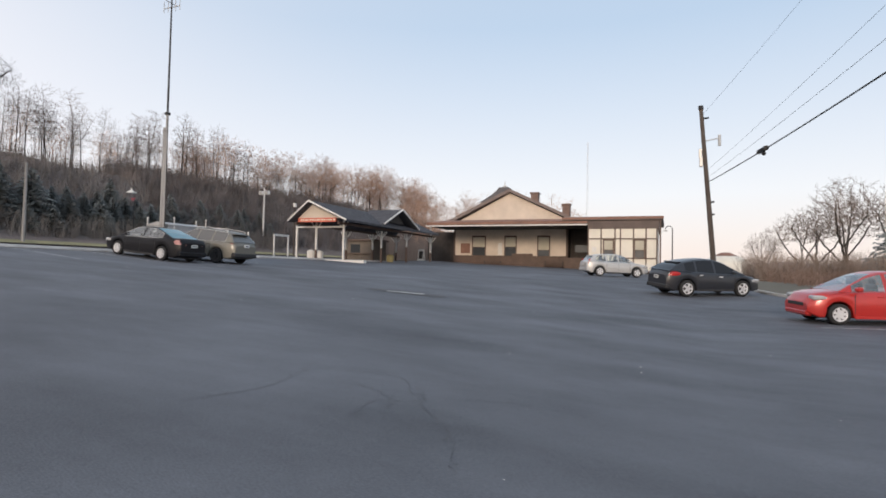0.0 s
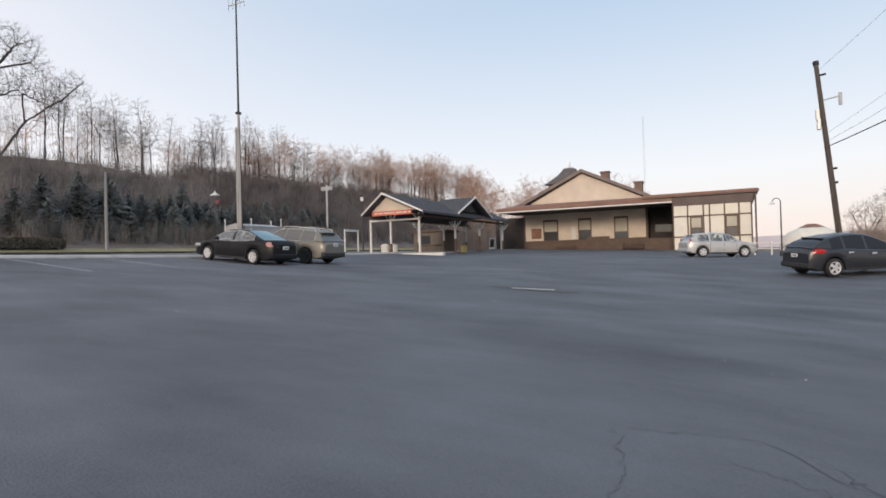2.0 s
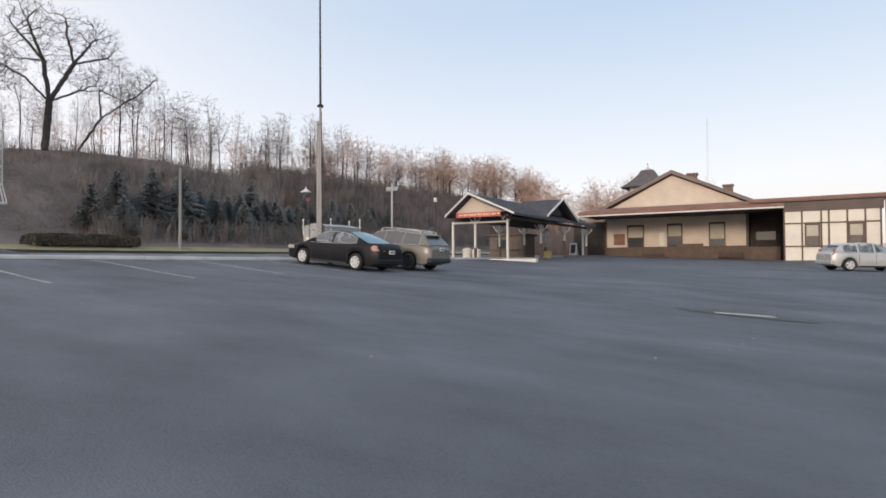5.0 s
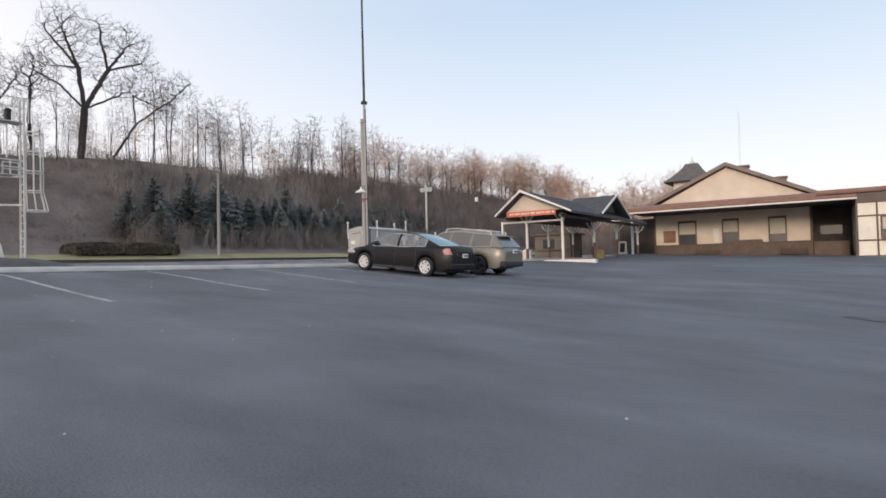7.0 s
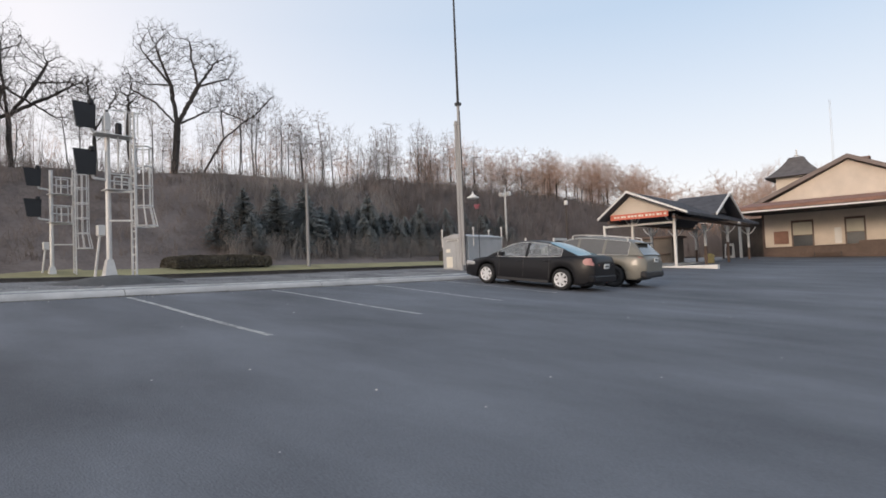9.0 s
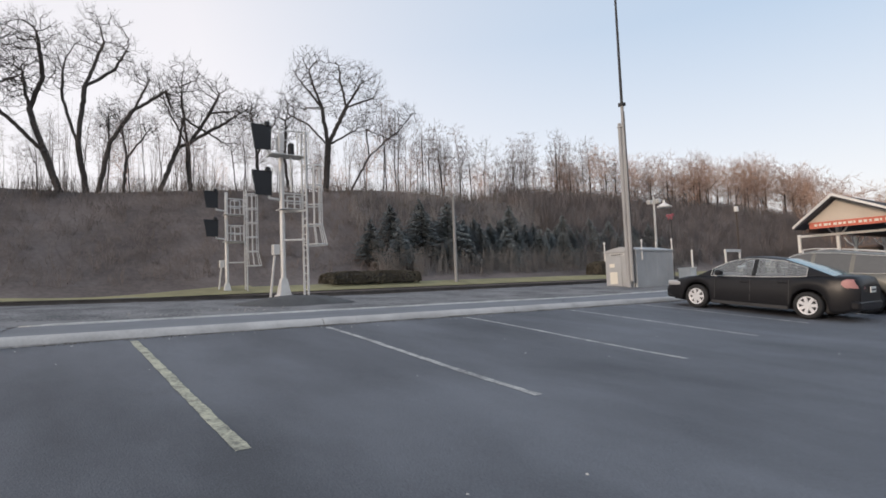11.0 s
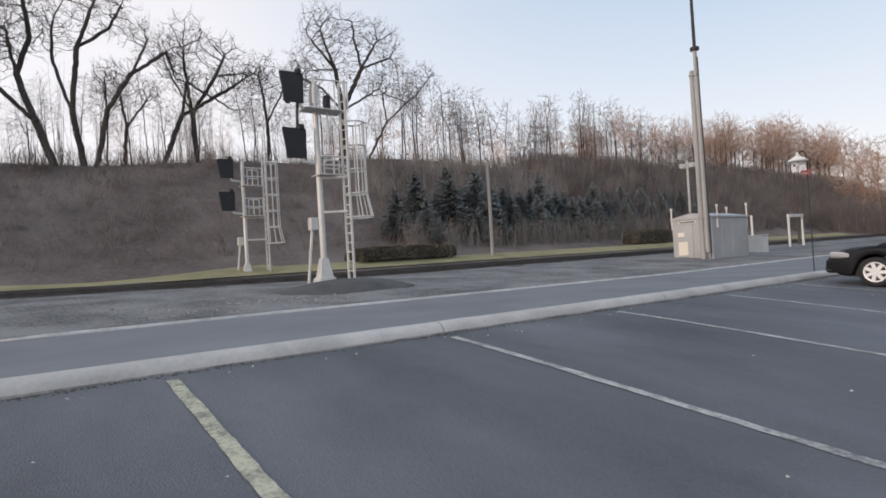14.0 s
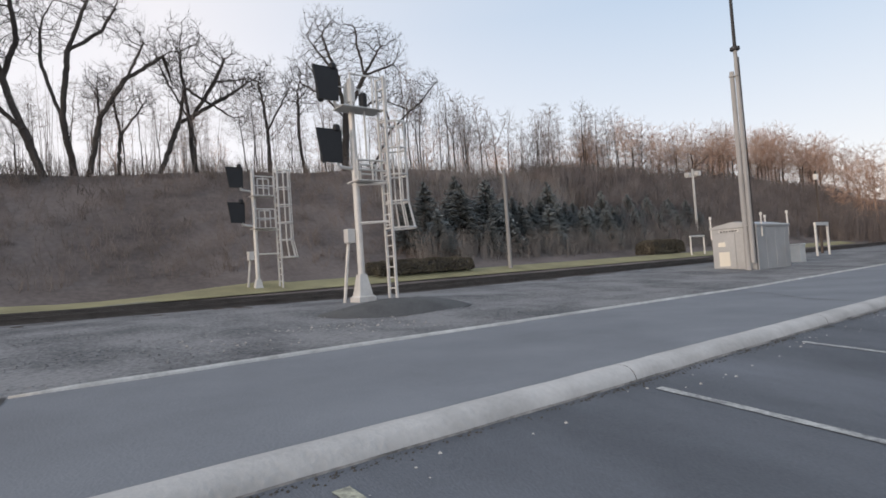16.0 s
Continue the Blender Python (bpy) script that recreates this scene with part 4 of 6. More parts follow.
# upper working stage of the nearer signal
part("upper_platform", blk(-0.2, 0.45, -0.5, 0.85, 5.37, 5.41, 0.01), STEEL, sig, "thin upper grating")
part("upper_mast", rod((0, 0, 4.5), (0, 0, 6.3), 0.09, n=10), SILVER, sig)
part("relay_box", blk(-0.1, 0.12, -0.12, 0.1, 5.6, 6.2, 0.02), SILVER, sig)
for yy in (-0.4, -0.1, 0.4):
    part("upper_rail_post", rod((-0.15, yy, 5.4), (-0.15, yy, 6.1), 0.022, n=6), SILVER, sig)
part("upper_rail", rod((-0.15, -0.4, 6.1), (-0.15, 0.4, 6.1), 0.022, n=6), SILVER, sig)
for yy in (-0.2, 0.5, 0.95):
    part("upper_rail_post", rod((0.4, yy, 5.4), (0.4, yy, 6.35), 0.025, n=6), SILVER, sig)
part("upper_rail", rod((0.4, -0.2, 6.3), (0.4, 1.0, 6.35), 0.025, n=6), SILVER, sig)
part("bell", blk(-0.1, 0.12, 0.3, 0.5, 5.45, 5.95, 0.04), BLACK, sig, "black lamp housing")
for yy in (0.3, 0.75):
    part("upper_brace", rod((0.2, yy, 4.0), (0.2, yy, 5.36), 0.03, n=6), SILVER, sig)
signal(-47.1, 11.95, 2.62, 5.8, {"platforms": [3.05, 4.55], "rail": 0.85, "heads": [(5.35, -0.8), (3.75, -0.8)], "ladder": (0.35, 0.95)}, 5.9, (1.65, 5.7), "b", "silver railway signal mast beyond the tracks")


def pole(x, y, z, h, r, label, lean=(0, 0), material=WOOD, name="utility_pole", category="utility pole"):
    p = thing(name, pose(x, y, z), label, category)
    part("shaft", rod((0, 0, -0.5), (lean[0], lean[1], h), r, r * 0.7, 10), material, p)
    return p


pole(-47.0, 28.0, 2.5, 6.7, 0.14, "thin weathered wooden pole on the grass", material=GREYWOOD)
fl = pole(-52.6, 62.5, 2.6, 9.6, 0.16, "pale floodlight pole with a bracket at the top", material=STEEL, name="floodlight_pole", category="light pole")
for dx in (-0.55, 0.55):
    part("floodlight", blk(dx - 0.28, dx + 0.28, -0.25, 0.25, 8.75, 9.25, 0.05), STEEL, fl)
part("crossarm", blk(-0.8, 0.8, -0.06, 0.06, 8.7, 8.8), STEEL, fl)
part("wire_bracket", rod((0, 0, 9.5), (1.8, 0, 10.6), 0.04, n=6), WOOD, fl)
l2 = pole(-36.2, 47.8, 2.0, 6.2, 0.09, "slim dark lamp pole by the platform", material=WOOD, name="platform_lamp", category="light pole")
part("lamp_head", blk(-0.13, 0.13, -0.13, 0.13, 5.6, 6.0, 0.03), WHITEP, l2, "white lamp head")


def utility():
    p = pole(2.75, 37.9, 0.9, 11.3, 0.17, "leaning wooden utility pole with insulators and cables", lean=(-0.85, 0.9))
    def up(t):
        return Vector((-0.85 * t, 0.9 * t, 11.3 * t))
    part("top_cap", rod(up(0.985), up(1.005), 0.16, n=10), BLACK, p)
    for t, s in ((0.93, 0.4), (0.45, 0.3), (0.38, 0.25)):
        q = up(t)
        part("insulator", rod(q, q + Vector((s, 0, 0.05)), 0.06, n=8), BLACK, p)
    q = up(0.8)
    part("bracket", rod(q, q + Vector((0.9, 0, 0.15)), 0.035, n=6), STEEL, p)
    part("fitting", rod(q + Vector((0.9, 0, -0.35)), q + Vector((0.9, 0, 0.35)), 0.09, n=8), STEEL, p)
    for t in (0.73, 0.68):
        q = up(t)
        part("switch", blk(q.x - 0.35, q.x - 0.15, q.y - 0.1, q.y + 0.1, q.z - 0.3, q.z + 0.3, 0.03), STEEL, p)
    return p


utility()


def cable(name, a, b, sag, r, label):
    bm = bmesh.new()
    a, b = Vector(a), Vector(b)
    pts = [a.lerp(b, t) - Vector((0, 0, sag * 4 * t * (1 - t))) for t in steps(0, 1, 0.05)]
    for p, q in zip(pts, pts[1:]):
        tube(bm, p, q, r, n=5, cap=False)
    return solid(name, bm, CABLE, label, "cable", "overhead cables")


TOPP = Vector((1.95, 38.75, 12.1))
cable("overhead_cable", (2.35, 38.3, 7.3), (8.0, 1.0, 7.4), 0.3, 0.027, "thick black overhead cable with a splice case")
cable("overhead_cable", (2.3, 38.35, 7.6), (8.0, 1.0, 8.8), 0.3, 0.007, "black overhead cable above the lot")
cable("overhead_cable", (2.2, 38.5, 8.0), (8.1, 1.0, 10.2), 0.3, 0.006, "thin overhead wire above the lot")
cable("overhead_cable", (2.0, 38.7, 11.7), (8.4, 1.0, 12.6), 0.3, 0.006, "thin overhead wire above the lot")
bm = bmesh.new()
tube(bm, (3.8, 28.5, 7.1), (3.95, 27.5, 7.08), 0.11, 0.11, 8)
tube(bm, (3.85, 28.1, 7.02), (3.9, 27.8, 6.88), 0.06, 0.09, 8)
solid("splice_case", bm, CABLE, "black splice case hanging on the overhead cable", "cable fitting")


# ---- cars ----
def curve(pts, x):
    """Linear reading of a profile (x, z) at x, rounded a little at its corners."""
    xs, zs = [p[0] for p in pts], [p[1] for p in pts]
    return float(np.mean([np.interp(x + d, xs, zs) for d in (-0.07, -0.035, 0, 0.035, 0.07)]))


def loft(rows, keep, thick=0.0):
    """A mesh over rows of points; keep(i, j) chooses the faces."""
    bm = bmesh.new()
    vs = [[bm.verts.new(p) for p in r] for r in rows]
    for i in range(len(rows) - 1):
        for j in range(len(rows[0]) - 1):
            if keep(i, j):
                f = bm.faces.new((vs[i][j], vs[i][j + 1], vs[i + 1][j + 1], vs[i + 1][j]))
                f.smooth = True
    loose = [v for v in bm.verts if not v.link_faces]
    bmesh.ops.delete(bm, geom=loose, context="VERTS")
    bmesh.ops.recalc_face_normals(bm, faces=bm.faces[:])
    return bm


def car(spec, x, y, heading, label):
    """A parked car: body with wheel arches, glasshouse, roof, lights, doors, mirrors and four wheels, standing on the slope."""
    h = radians(heading)
    fw, lf = Vector((math.cos(h), math.sin(h))), Vector((-math.sin(h), math.cos(h)))
    L, W, wb, r, zs = spec["L"], spec["W"], spec["wb"], spec["r"], spec["floor"]
    def gz(a, b):
        p = Vector((x, y)) + fw * a + lf * b
        return lot(p.x, p.y)
    zf, zr = (gz(wb / 2, .75) + gz(wb / 2, -.75)) / 2, (gz(-wb / 2, .75) + gz(-wb / 2, -.75)) / 2
    zl, zg = (gz(wb / 2, .75) + gz(-wb / 2, .75)) / 2, (gz(wb / 2, -.75) + gz(-wb / 2, -.75)) / 2
    X = Vector((fw.x, fw.y, (zf - zr) / wb)).normalized()
    Y = Vector((lf.x, lf.y, (zl - zg) / 1.5)).normalized()
    Z = X.cross(Y).normalized()
    Y = Z.cross(X)
    M = Matrix((X, Y, Z)).transposed().to_4x4()
    M.translation = (x, y, (zf + zr) / 2)
    c = thing("car", M, label, "car", "parked cars")
    PAINT, deck, roofp = spec["paint"], spec["deck"], spec["roof"]
    ax = (wb / 2, -wb / 2)
    st = steps(-L / 2, L / 2, 0.055)
    def section(sx):
        """Half outline (y, z) of the body at sx."""
        u = abs(sx) / (L / 2)
        w = W / 2 * (1 - 0.22 * u ** 7 - 0.03 * u ** 2)
        zb = zs + 0.14 * max(0, u - 0.86) / 0.14
        for a in ax:
            R = r + 0.07
            if abs(sx - a) < R:
                zb = max(zb, r + math.sqrt(R * R - (sx - a) ** 2) * 0.98)
        zd = curve(deck, sx)
        zb = min(zb, zd - 0.12)
        zmid = zb + (zd - zb) * 0.45
        half = [(0.0, zb + 0.02), (w * 0.75, zb + 0.02), (w * 0.965, zb), (w * 0.99, zb + min(0.05, 0.2 * (zd - zb))), (w, zmid), (w * 0.985, zd - 0.13 * min(1, (zd - zb))), (w * 0.955, zd - 0.05), (w * 0.89, zd - 0.005), (w * 0.5, zd + 0.02), (0.0, zd + 0.03)]
        return half
    rows = []
    for sx in st:
        half = section(sx)
        rows.append([(sx, b, z) for b, z in half] + [(sx, -b, z) for b, z in half[::-1][1:]])
    bm = loft(rows, lambda i, j: True)
    bm.verts.ensure_lookup_table()
    n = len(rows[0])
    bm.faces.new(bm.verts[:n])
    bm.faces.new(bm.verts[len(bm.verts) - n:][::-1])
    bmesh.ops.recalc_face_normals(bm, faces=bm.faces[:])
    body = part("body", bm, PAINT, c)
    # glasshouse
    x0, x1 = roofp[0][0], roofp[-1][0]
    gr = []
    gs = steps(x0, x1, 0.05)
    for sx in gs:
        u = abs(sx) / (L / 2)
        w = W / 2 * (1 - 0.03 * u ** 2) * 0.9
        zd, zt = curve(deck, sx) - 0.015, max(curve(roofp, sx), curve(deck, sx) + 0.005)
        k = (zt - zd)
        wt = w - 0.42 * k
        half = [(w, zd), (w - 0.21 * k, zd + 0.5 * k), (wt, zd + 0.9 * k), (wt - 0.07, zd + 0.985 * k), (wt * 0.5, zt + 0.012), (0, zt + 0.018)]
        gr.append([(sx, b, z) for b, z in half] + [(sx, -b, z) for b, z in half[::-1][1:]])
    top0, top1 = spec["flat"]
    pillars = spec["pillars"]
    def side(j):
        return j in (0, 1, 8, 9)
    def inwin(i):
        m = (gs[i] + gs[min(i + 1, len(gs) - 1)]) / 2
        return spec["win"][0] < m < spec["win"][1] and not any(abs(m - p) < 0.05 for p in pillars)
    part("roof", loft(gr, lambda i, j: (not side(j) and top0 <= gs[i] <= top1) or (j in (2, 7) ) or (side(j) and not inwin(i))), PAINT, c)
    GL = spec.get("glass", GLASS)
    part("side_window", loft(gr, lambda i, j: j in (0, 1) and inwin(i)), GL, c, "dark side windows")
    part("side_window", loft(gr, lambda i, j: j in (8, 9) and inwin(i)), GL, c, "dark side windows")
    part("windscreen", loft(gr, lambda i, j: j in (3, 4, 5, 6) and gs[i] > top1), GLASS, c, "raked windscreen")
    part("rear_window", loft(gr, lambda i, j: j in (3, 4, 5, 6) and gs[i] < top0), spec.get("back", GL), c, "rear window")
    if spec.get("chrome"):
        idx = [i for i in range(len(gs)) if spec["win"][0] - 0.03 <= gs[i] <= spec["win"][1] + 0.05]
        for sgn, jt, jb in ((1, 2, 0), (-1, 8, 10)):
            bm = bmesh.new()
            loop = [Vector(gr[i][jt]) for i in idx] + [Vector(gr[i][jb]) for i in idx[::-1]]
            loop.append(loop[0])
            for p, q in zip(loop, loop[1:]):
                tube(bm, p + Vector((0, 0.006 * sgn, 0)), q + Vector((0, 0.006 * sgn, 0)), 0.0075, n=5, cap=False)
            part("window_trim", bm, SILVER, c, "bright window trim")
    # doors: thin seams, handles, sill trim
    for sgn in (1, -1):
        for dx in spec["doors"]:
            bm = bmesh.new()
            ww = W / 2 * 0.995
            box(bm, dx - 0.008, dx + 0.008, sgn * ww * 0.985 - 0.008, sgn * ww + sgn * 0.003, zs + 0.12, curve(deck, dx) - 0.1)
            part("door_seam", bm, TRIMB, body)
        for hx in spec["handles"]:
            part("door_handle", blk(hx - 0.1, hx + 0.1, sgn * W / 2 * 0.985 - 0.01, sgn * W / 2 * 0.985 + sgn * 0.025, curve(deck, hx) - 0.17, curve(deck, hx) - 0.13, 0.01), spec.get("handle", PAINT), body)
        mx = spec["mirror"]
        bm = blk(mx - 0.1, mx + 0.08, sgn * (W / 2 - 0.02), sgn * (W / 2 + 0.16), curve(deck, mx) + 0.0, curve(deck, mx) + 0.14, 0.04)
        part("wing_mirror", bm, PAINT, c)
        part("sill_trim", blk(-wb / 2 + r + 0.1, wb / 2 - r - 0.1, sgn * (W / 2 - 0.05), sgn * (W / 2 - 0.004), zs - 0.02, zs + 0.07, 0.01), spec.get("trim", TRIMB), c)
        # lamps
        fz = curve(deck, L / 2 - 0.28)
        part("headlight", blk(L / 2 - 0.52, L / 2 - 0.1, sgn * (W / 2 - 0.36), sgn * (W / 2 - 0.055), fz - 0.17, fz - 0.03, 0.04), LAMPC, c, "clear headlight")
        tz = spec["tail"]
        ribbon = []
        for z in steps(tz[0], tz[1], 0.03):
            xr = next(sx for sx in steps(-L / 2, 0, 0.01) if curve(deck, sx) - 0.045 > z or sx > -L / 2 + 0.3)
            f = (z - tz[0]) / (tz[1] - tz[0])
            row = [(xr - 0.014, sgn * (section(xr)[4][0] - 0.24 + 0.06 * f), z)]
            for sx in steps(xr - 0.012, -L / 2 + tz[2] * (0.75 + 0.5 * f * (1 - f) * 2), 0.05):
                hs = section(max(sx, -L / 2 + 0.001))[3:8]
                row.append((sx, sgn * (float(np.interp(z, [q[1] for q in hs], [q[0] for q in hs])) + 0.009), z))
            ribbon.append(row)
        m_ = min(len(q) for q in ribbon)
        ribbon = [[q[min(len(q) - 1, round(i * (len(q) - 1) / (m_ - 1)))] for i in range(m_)] for q in ribbon]
        part("tail_light", loft(ribbon, lambda i, j: True), spec.get("lens", TAILR), c, "rear lamp cluster")
    part("front_bumper", blk(L / 2 - 0.2, L / 2 + 0.02, -W / 2 + 0.22, W / 2 - 0.22, zs + 0.02, zs + 0.2, 0.05), spec.get("trim", TRIMB), c)
    part("grille", blk(L / 2 - 0.1, L / 2 + 0.012, -0.45, 0.45, zs + 0.3, zs + 0.42, 0.02), TRIMB, c)
    part("rear_bumper", blk(-L / 2 - 0.03, -L / 2 + 0.2, -W / 2 + 0.12, W / 2 - 0.12, zs + 0.08, zs + 0.3, 0.05), spec.get("bump", PAINT), c)
    pl = part("number_plate", blk(-L / 2 - 0.045, -L / 2 - 0.02, -0.17, 0.17, spec["plate"], spec["plate"] + 0.14, 0.005), PLATE, c, "pale plate with plain bars")
    part("plate_bar", blk(-L / 2 - 0.05, -L / 2 - 0.044, -0.12, 0.12, spec["plate"] + 0.05, spec["plate"] + 0.09), TRIMB, pl)
    for sx in (0.25, -0.75):
        for sgn in (0.38, -0.38):
            st_ = part("seat", blk(sx - 0.12, sx + 0.02, sgn - 0.24, sgn + 0.24, 0.7, curve(deck, sx) + 0.2, 0.04), TRIMB, c)
            part("headrest", blk(sx - 0.12, sx - 0.02, sgn - 0.12, sgn + 0.12, curve(deck, sx) + 0.2, curve(deck, sx) + 0.36, 0.03), TRIMB, st_)
    part("underbody", blk(-L / 2 + 0.35, L / 2 - 0.35, -W / 2 + 0.28, W / 2 - 0.28, zs - 0.03, zs + 0.35), TRIMB, c)
    if spec.get("rails"):
        for sgn in (1, -1):
            b = bmesh.new()
            ps = [(sx, sgn * (W / 2 * 0.9 - 0.42 * (curve(roofp, sx) - curve(deck, sx)) - 0.03), curve(roofp, sx) + 0.06) for sx in steps(*spec["rails"], 0.2)]
            for p, q in zip(ps, ps[1:]):
                tube(b, p, q, 0.017, n=6)
            for p in (ps[0], ps[-1]):
                tube(b, p, (p[0], p[1], p[2] - 0.1), 0.03, n=6)
            part("roof_rail", b, SILVER, c)
    if spec.get("spoiler"):
        s0 = spec["spoiler"]
        part("spoiler", blk(s0 - 0.16, s0 + 0.1, -W / 2 + 0.4, W / 2 - 0.4, curve(roofp, s0 + 0.1) - 0.05, curve(roofp, s0 + 0.1) - 0.005, 0.015), PAINT, c)
    # wheels
    for a in ax:
        for sgn in (1, -1):
            yo = sgn * (W / 2 - 0.015)
            bm = bmesh.new()
            prof = [(r * 0.66, 0.0), (r * 0.72, 0.012), (r * 0.92, 0.015), (r, -0.03), (r, -0.17), (r * 0.92, -0.2), (r * 0.66, -0.2)]
            ring = [[(a + q * math.cos(t), yo + sgn * o, r + q * math.sin(t)) for q, o in prof] for t in [k * math.tau / 28 for k in range(29)]]
            wh = part("wheel", loft(ring, lambda i, j: True), RUBBER, c, "black tyre")
            bm = bmesh.new()
            tube(bm, (a, yo - sgn * 0.05, r), (a, yo - sgn * 0.04, r), r * 0.67, r * 0.67, 24)
            part("wheel_well", bm, TRIMB, wh)
            bm = bmesh.new()
            ringr = [[(a + q * math.cos(t), yo + sgn * o, r + q * math.sin(t)) for q, o in ((r * 0.68, 0.004), (r * 0.6, 0.006), (r * 0.57, -0.03))] for t in [k * math.tau / 28 for k in range(29)]]
            part("rim", loft(ringr, lambda i, j: True), spec.get("rim", RIM), wh)
            bm = bmesh.new()
            ns = spec.get("spokes", 5)
            for k in range(ns):
                m = pose(a, yo, r) @ pose(0, 0, 0, 0, k * 360 / ns + 17, 0)
                box(bm, -spec.get("sw", 0.03), spec.get("sw", 0.03), -0.03, 0.008, 0.0, r * 0.6, m)
            tube(bm, (a, yo - 0.02, r), (a, yo + sgn * 0.014, r), r * 0.17, n=12)
            part("spokes", bm, spec.get("rim", RIM), wh)
    return c


P_BLACK = mat("charcoal_car_paint", (0.014, 0.014, 0.016), 0.42, 0.0, 0.04, 1, 20, coat=0.1, spec=0.2)
P_OLIVE = mat("olive_car_paint", (0.19, 0.182, 0.155), 0.5, 0.2, 0.04, 1, 20, coat=0.4)
P_NIGHT = mat("black_car_paint", (0.022, 0.024, 0.03), 0.4, 0.1, 0.04, 1, 20, coat=0.5)
P_SILV = mat("silver_car_paint", (0.52, 0.52, 0.51), 0.4, 0.3, 0.04, 1, 20, coat=0.5)
P_RED = mat("red_car_paint", (0.5, 0.028, 0.022), 0.3, 0.15, 0.04, 1, 20, coat=0.8)
LENSP = mat("pale_red_lens", (0.42, 0.2, 0.19), 0.4, 0, 0.08, 5, 40)
TINT = mat("black_glass", (0.02, 0.022, 0.026), 0.1, 0, 0.05, 1, 10, spec=0.3)
# glass tint with the sky's teal reflection put into the base colour
TEAL = mat("teal_tinted_glass", (0.09, 0.24, 0.28), 0.1, 0.3, 0.05, 1, 10, spec=1.0)
GREYG = mat("grey_glass", (0.1, 0.098, 0.092), 0.08, 0, 0.08, 1, 10, spec=0.8, coat=0.4)
car(dict(L=4.7, W=1.76, wb=2.72, r=0.32, floor=0.2, paint=P_BLACK,
         deck=[(-2.36, 0.72), (-2.33, 0.98), (-2.2, 1.04), (-1.5, 1.03), (-0.5, 0.96), (0.9, 0.92), (1.3, 0.9), (1.9, 0.8), (2.2, 0.7), (2.33, 0.55), (2.36, 0.45)],
         roof=[(-1.85, 1.03), (-1.3, 1.23), (-0.75, 1.4), (-0.2, 1.44), (0.25, 1.42), (0.6, 1.33), (1.35, 0.9)], flat=(-0.75, 0.35), win=(-1.3, 0.95), pillars=(-0.08,), doors=(-0.95, -0.05, 0.85), handles=(-0.8, 0.1), mirror=0.72,
         tail=(0.78, 0.98, 0.35, 0.05), plate=0.68, chrome=1, lens=LENSP, back=TEAL, spokes=7, sw=0.036, handle=P_BLACK), -22.0, 18.76, 180, "dark charcoal four-door saloon parked nose to the kerb")
car(dict(L=4.8, W=1.82, wb=2.72, r=0.35, floor=0.27, paint=P_OLIVE, trim=TRIMB, bump=TRIMB,
         deck=[(-2.41, 0.8), (-2.38, 1.0), (-2.2, 1.08), (-0.5, 1.05), (0.9, 1.02), (1.3, 1.0), (2.0, 0.92), (2.3, 0.8), (2.4, 0.55)],
         roof=[(-2.3, 1.05), (-1.95, 1.45), (-1.7, 1.56), (-0.5, 1.63), (0.1, 1.62), (0.5, 1.54), (1.35, 1.0)], flat=(-1.85, 0.4), win=(-1.8, 1.0), pillars=(-0.95, -0.02), doors=(-0.95, 0.0, 0.9), handles=(-0.8, 0.15), mirror=0.8,
         tail=(0.98, 1.2, 0.3, 0.06), plate=0.85, chrome=1, lens=LENSP, glass=GREYG, rails=(-1.7, 0.3), spoiler=-1.95, spokes=5, sw=0.04, rim=TRIMB), -21.62, 21.58, 180, "olive-beige estate car with roof rails and black lower trim")
car(dict(L=4.75, W=1.86, wb=2.8, r=0.37, floor=0.27, paint=P_NIGHT, bump=TRIMB,
         deck=[(-2.39, 0.8), (-2.36, 1.04), (-2.2, 1.17), (-0.9, 1.12), (0.2, 1.05), (0.9, 1.02), (1.3, 1.0), (1.95, 0.9), (2.25, 0.76), (2.37, 0.5)],
         roof=[(-2.28, 1.14), (-1.9, 1.38), (-1.5, 1.54), (-0.9, 1.64), (-0.3, 1.68), (0.1, 1.65), (0.5, 1.54), (1.5, 1.02)], flat=(-1.6, 0.35), win=(-1.5, 1.05), pillars=(-0.95, 0.0), doors=(-0.95, 0.05, 0.95), handles=(-0.75, 0.25), mirror=0.85,
         tail=(0.94, 1.13, 0.62, 0.03), plate=0.78, glass=TINT, spoiler=-1.55, handle=RIM, spokes=5, sw=0.045), 1.5, 28.6, 33, "black sport utility vehicle with red tail lamps")
car(dict(L=4.4, W=1.74, wb=2.62, r=0.33, floor=0.24, paint=P_SILV, bump=P_SILV,
         deck=[(-2.2, 0.8), (-2.18, 0.98), (-2.0, 1.05), (-0.5, 1.0), (0.8, 0.98), (1.2, 0.97), (1.8, 0.88), (2.1, 0.74), (2.19, 0.5)],
         roof=[(-2.05, 1.03), (-1.75, 1.36), (-1.35, 1.47), (-0.4, 1.53), (0.1, 1.52), (0.45, 1.42), (1.15, 0.98)], flat=(-1.6, 0.3), win=(-1.6, 0.85), pillars=(-0.85, -0.02), doors=(-0.85, 0.0, 0.8), handles=(-0.7, 0.15), mirror=0.68,
         tail=(0.85, 1.15, 0.14, 0.04), plate=0.7, spoiler=-1.7, spokes=5, sw=0.05), -3.5, 40.25, 28, "silver hatchback parked before the station wing")
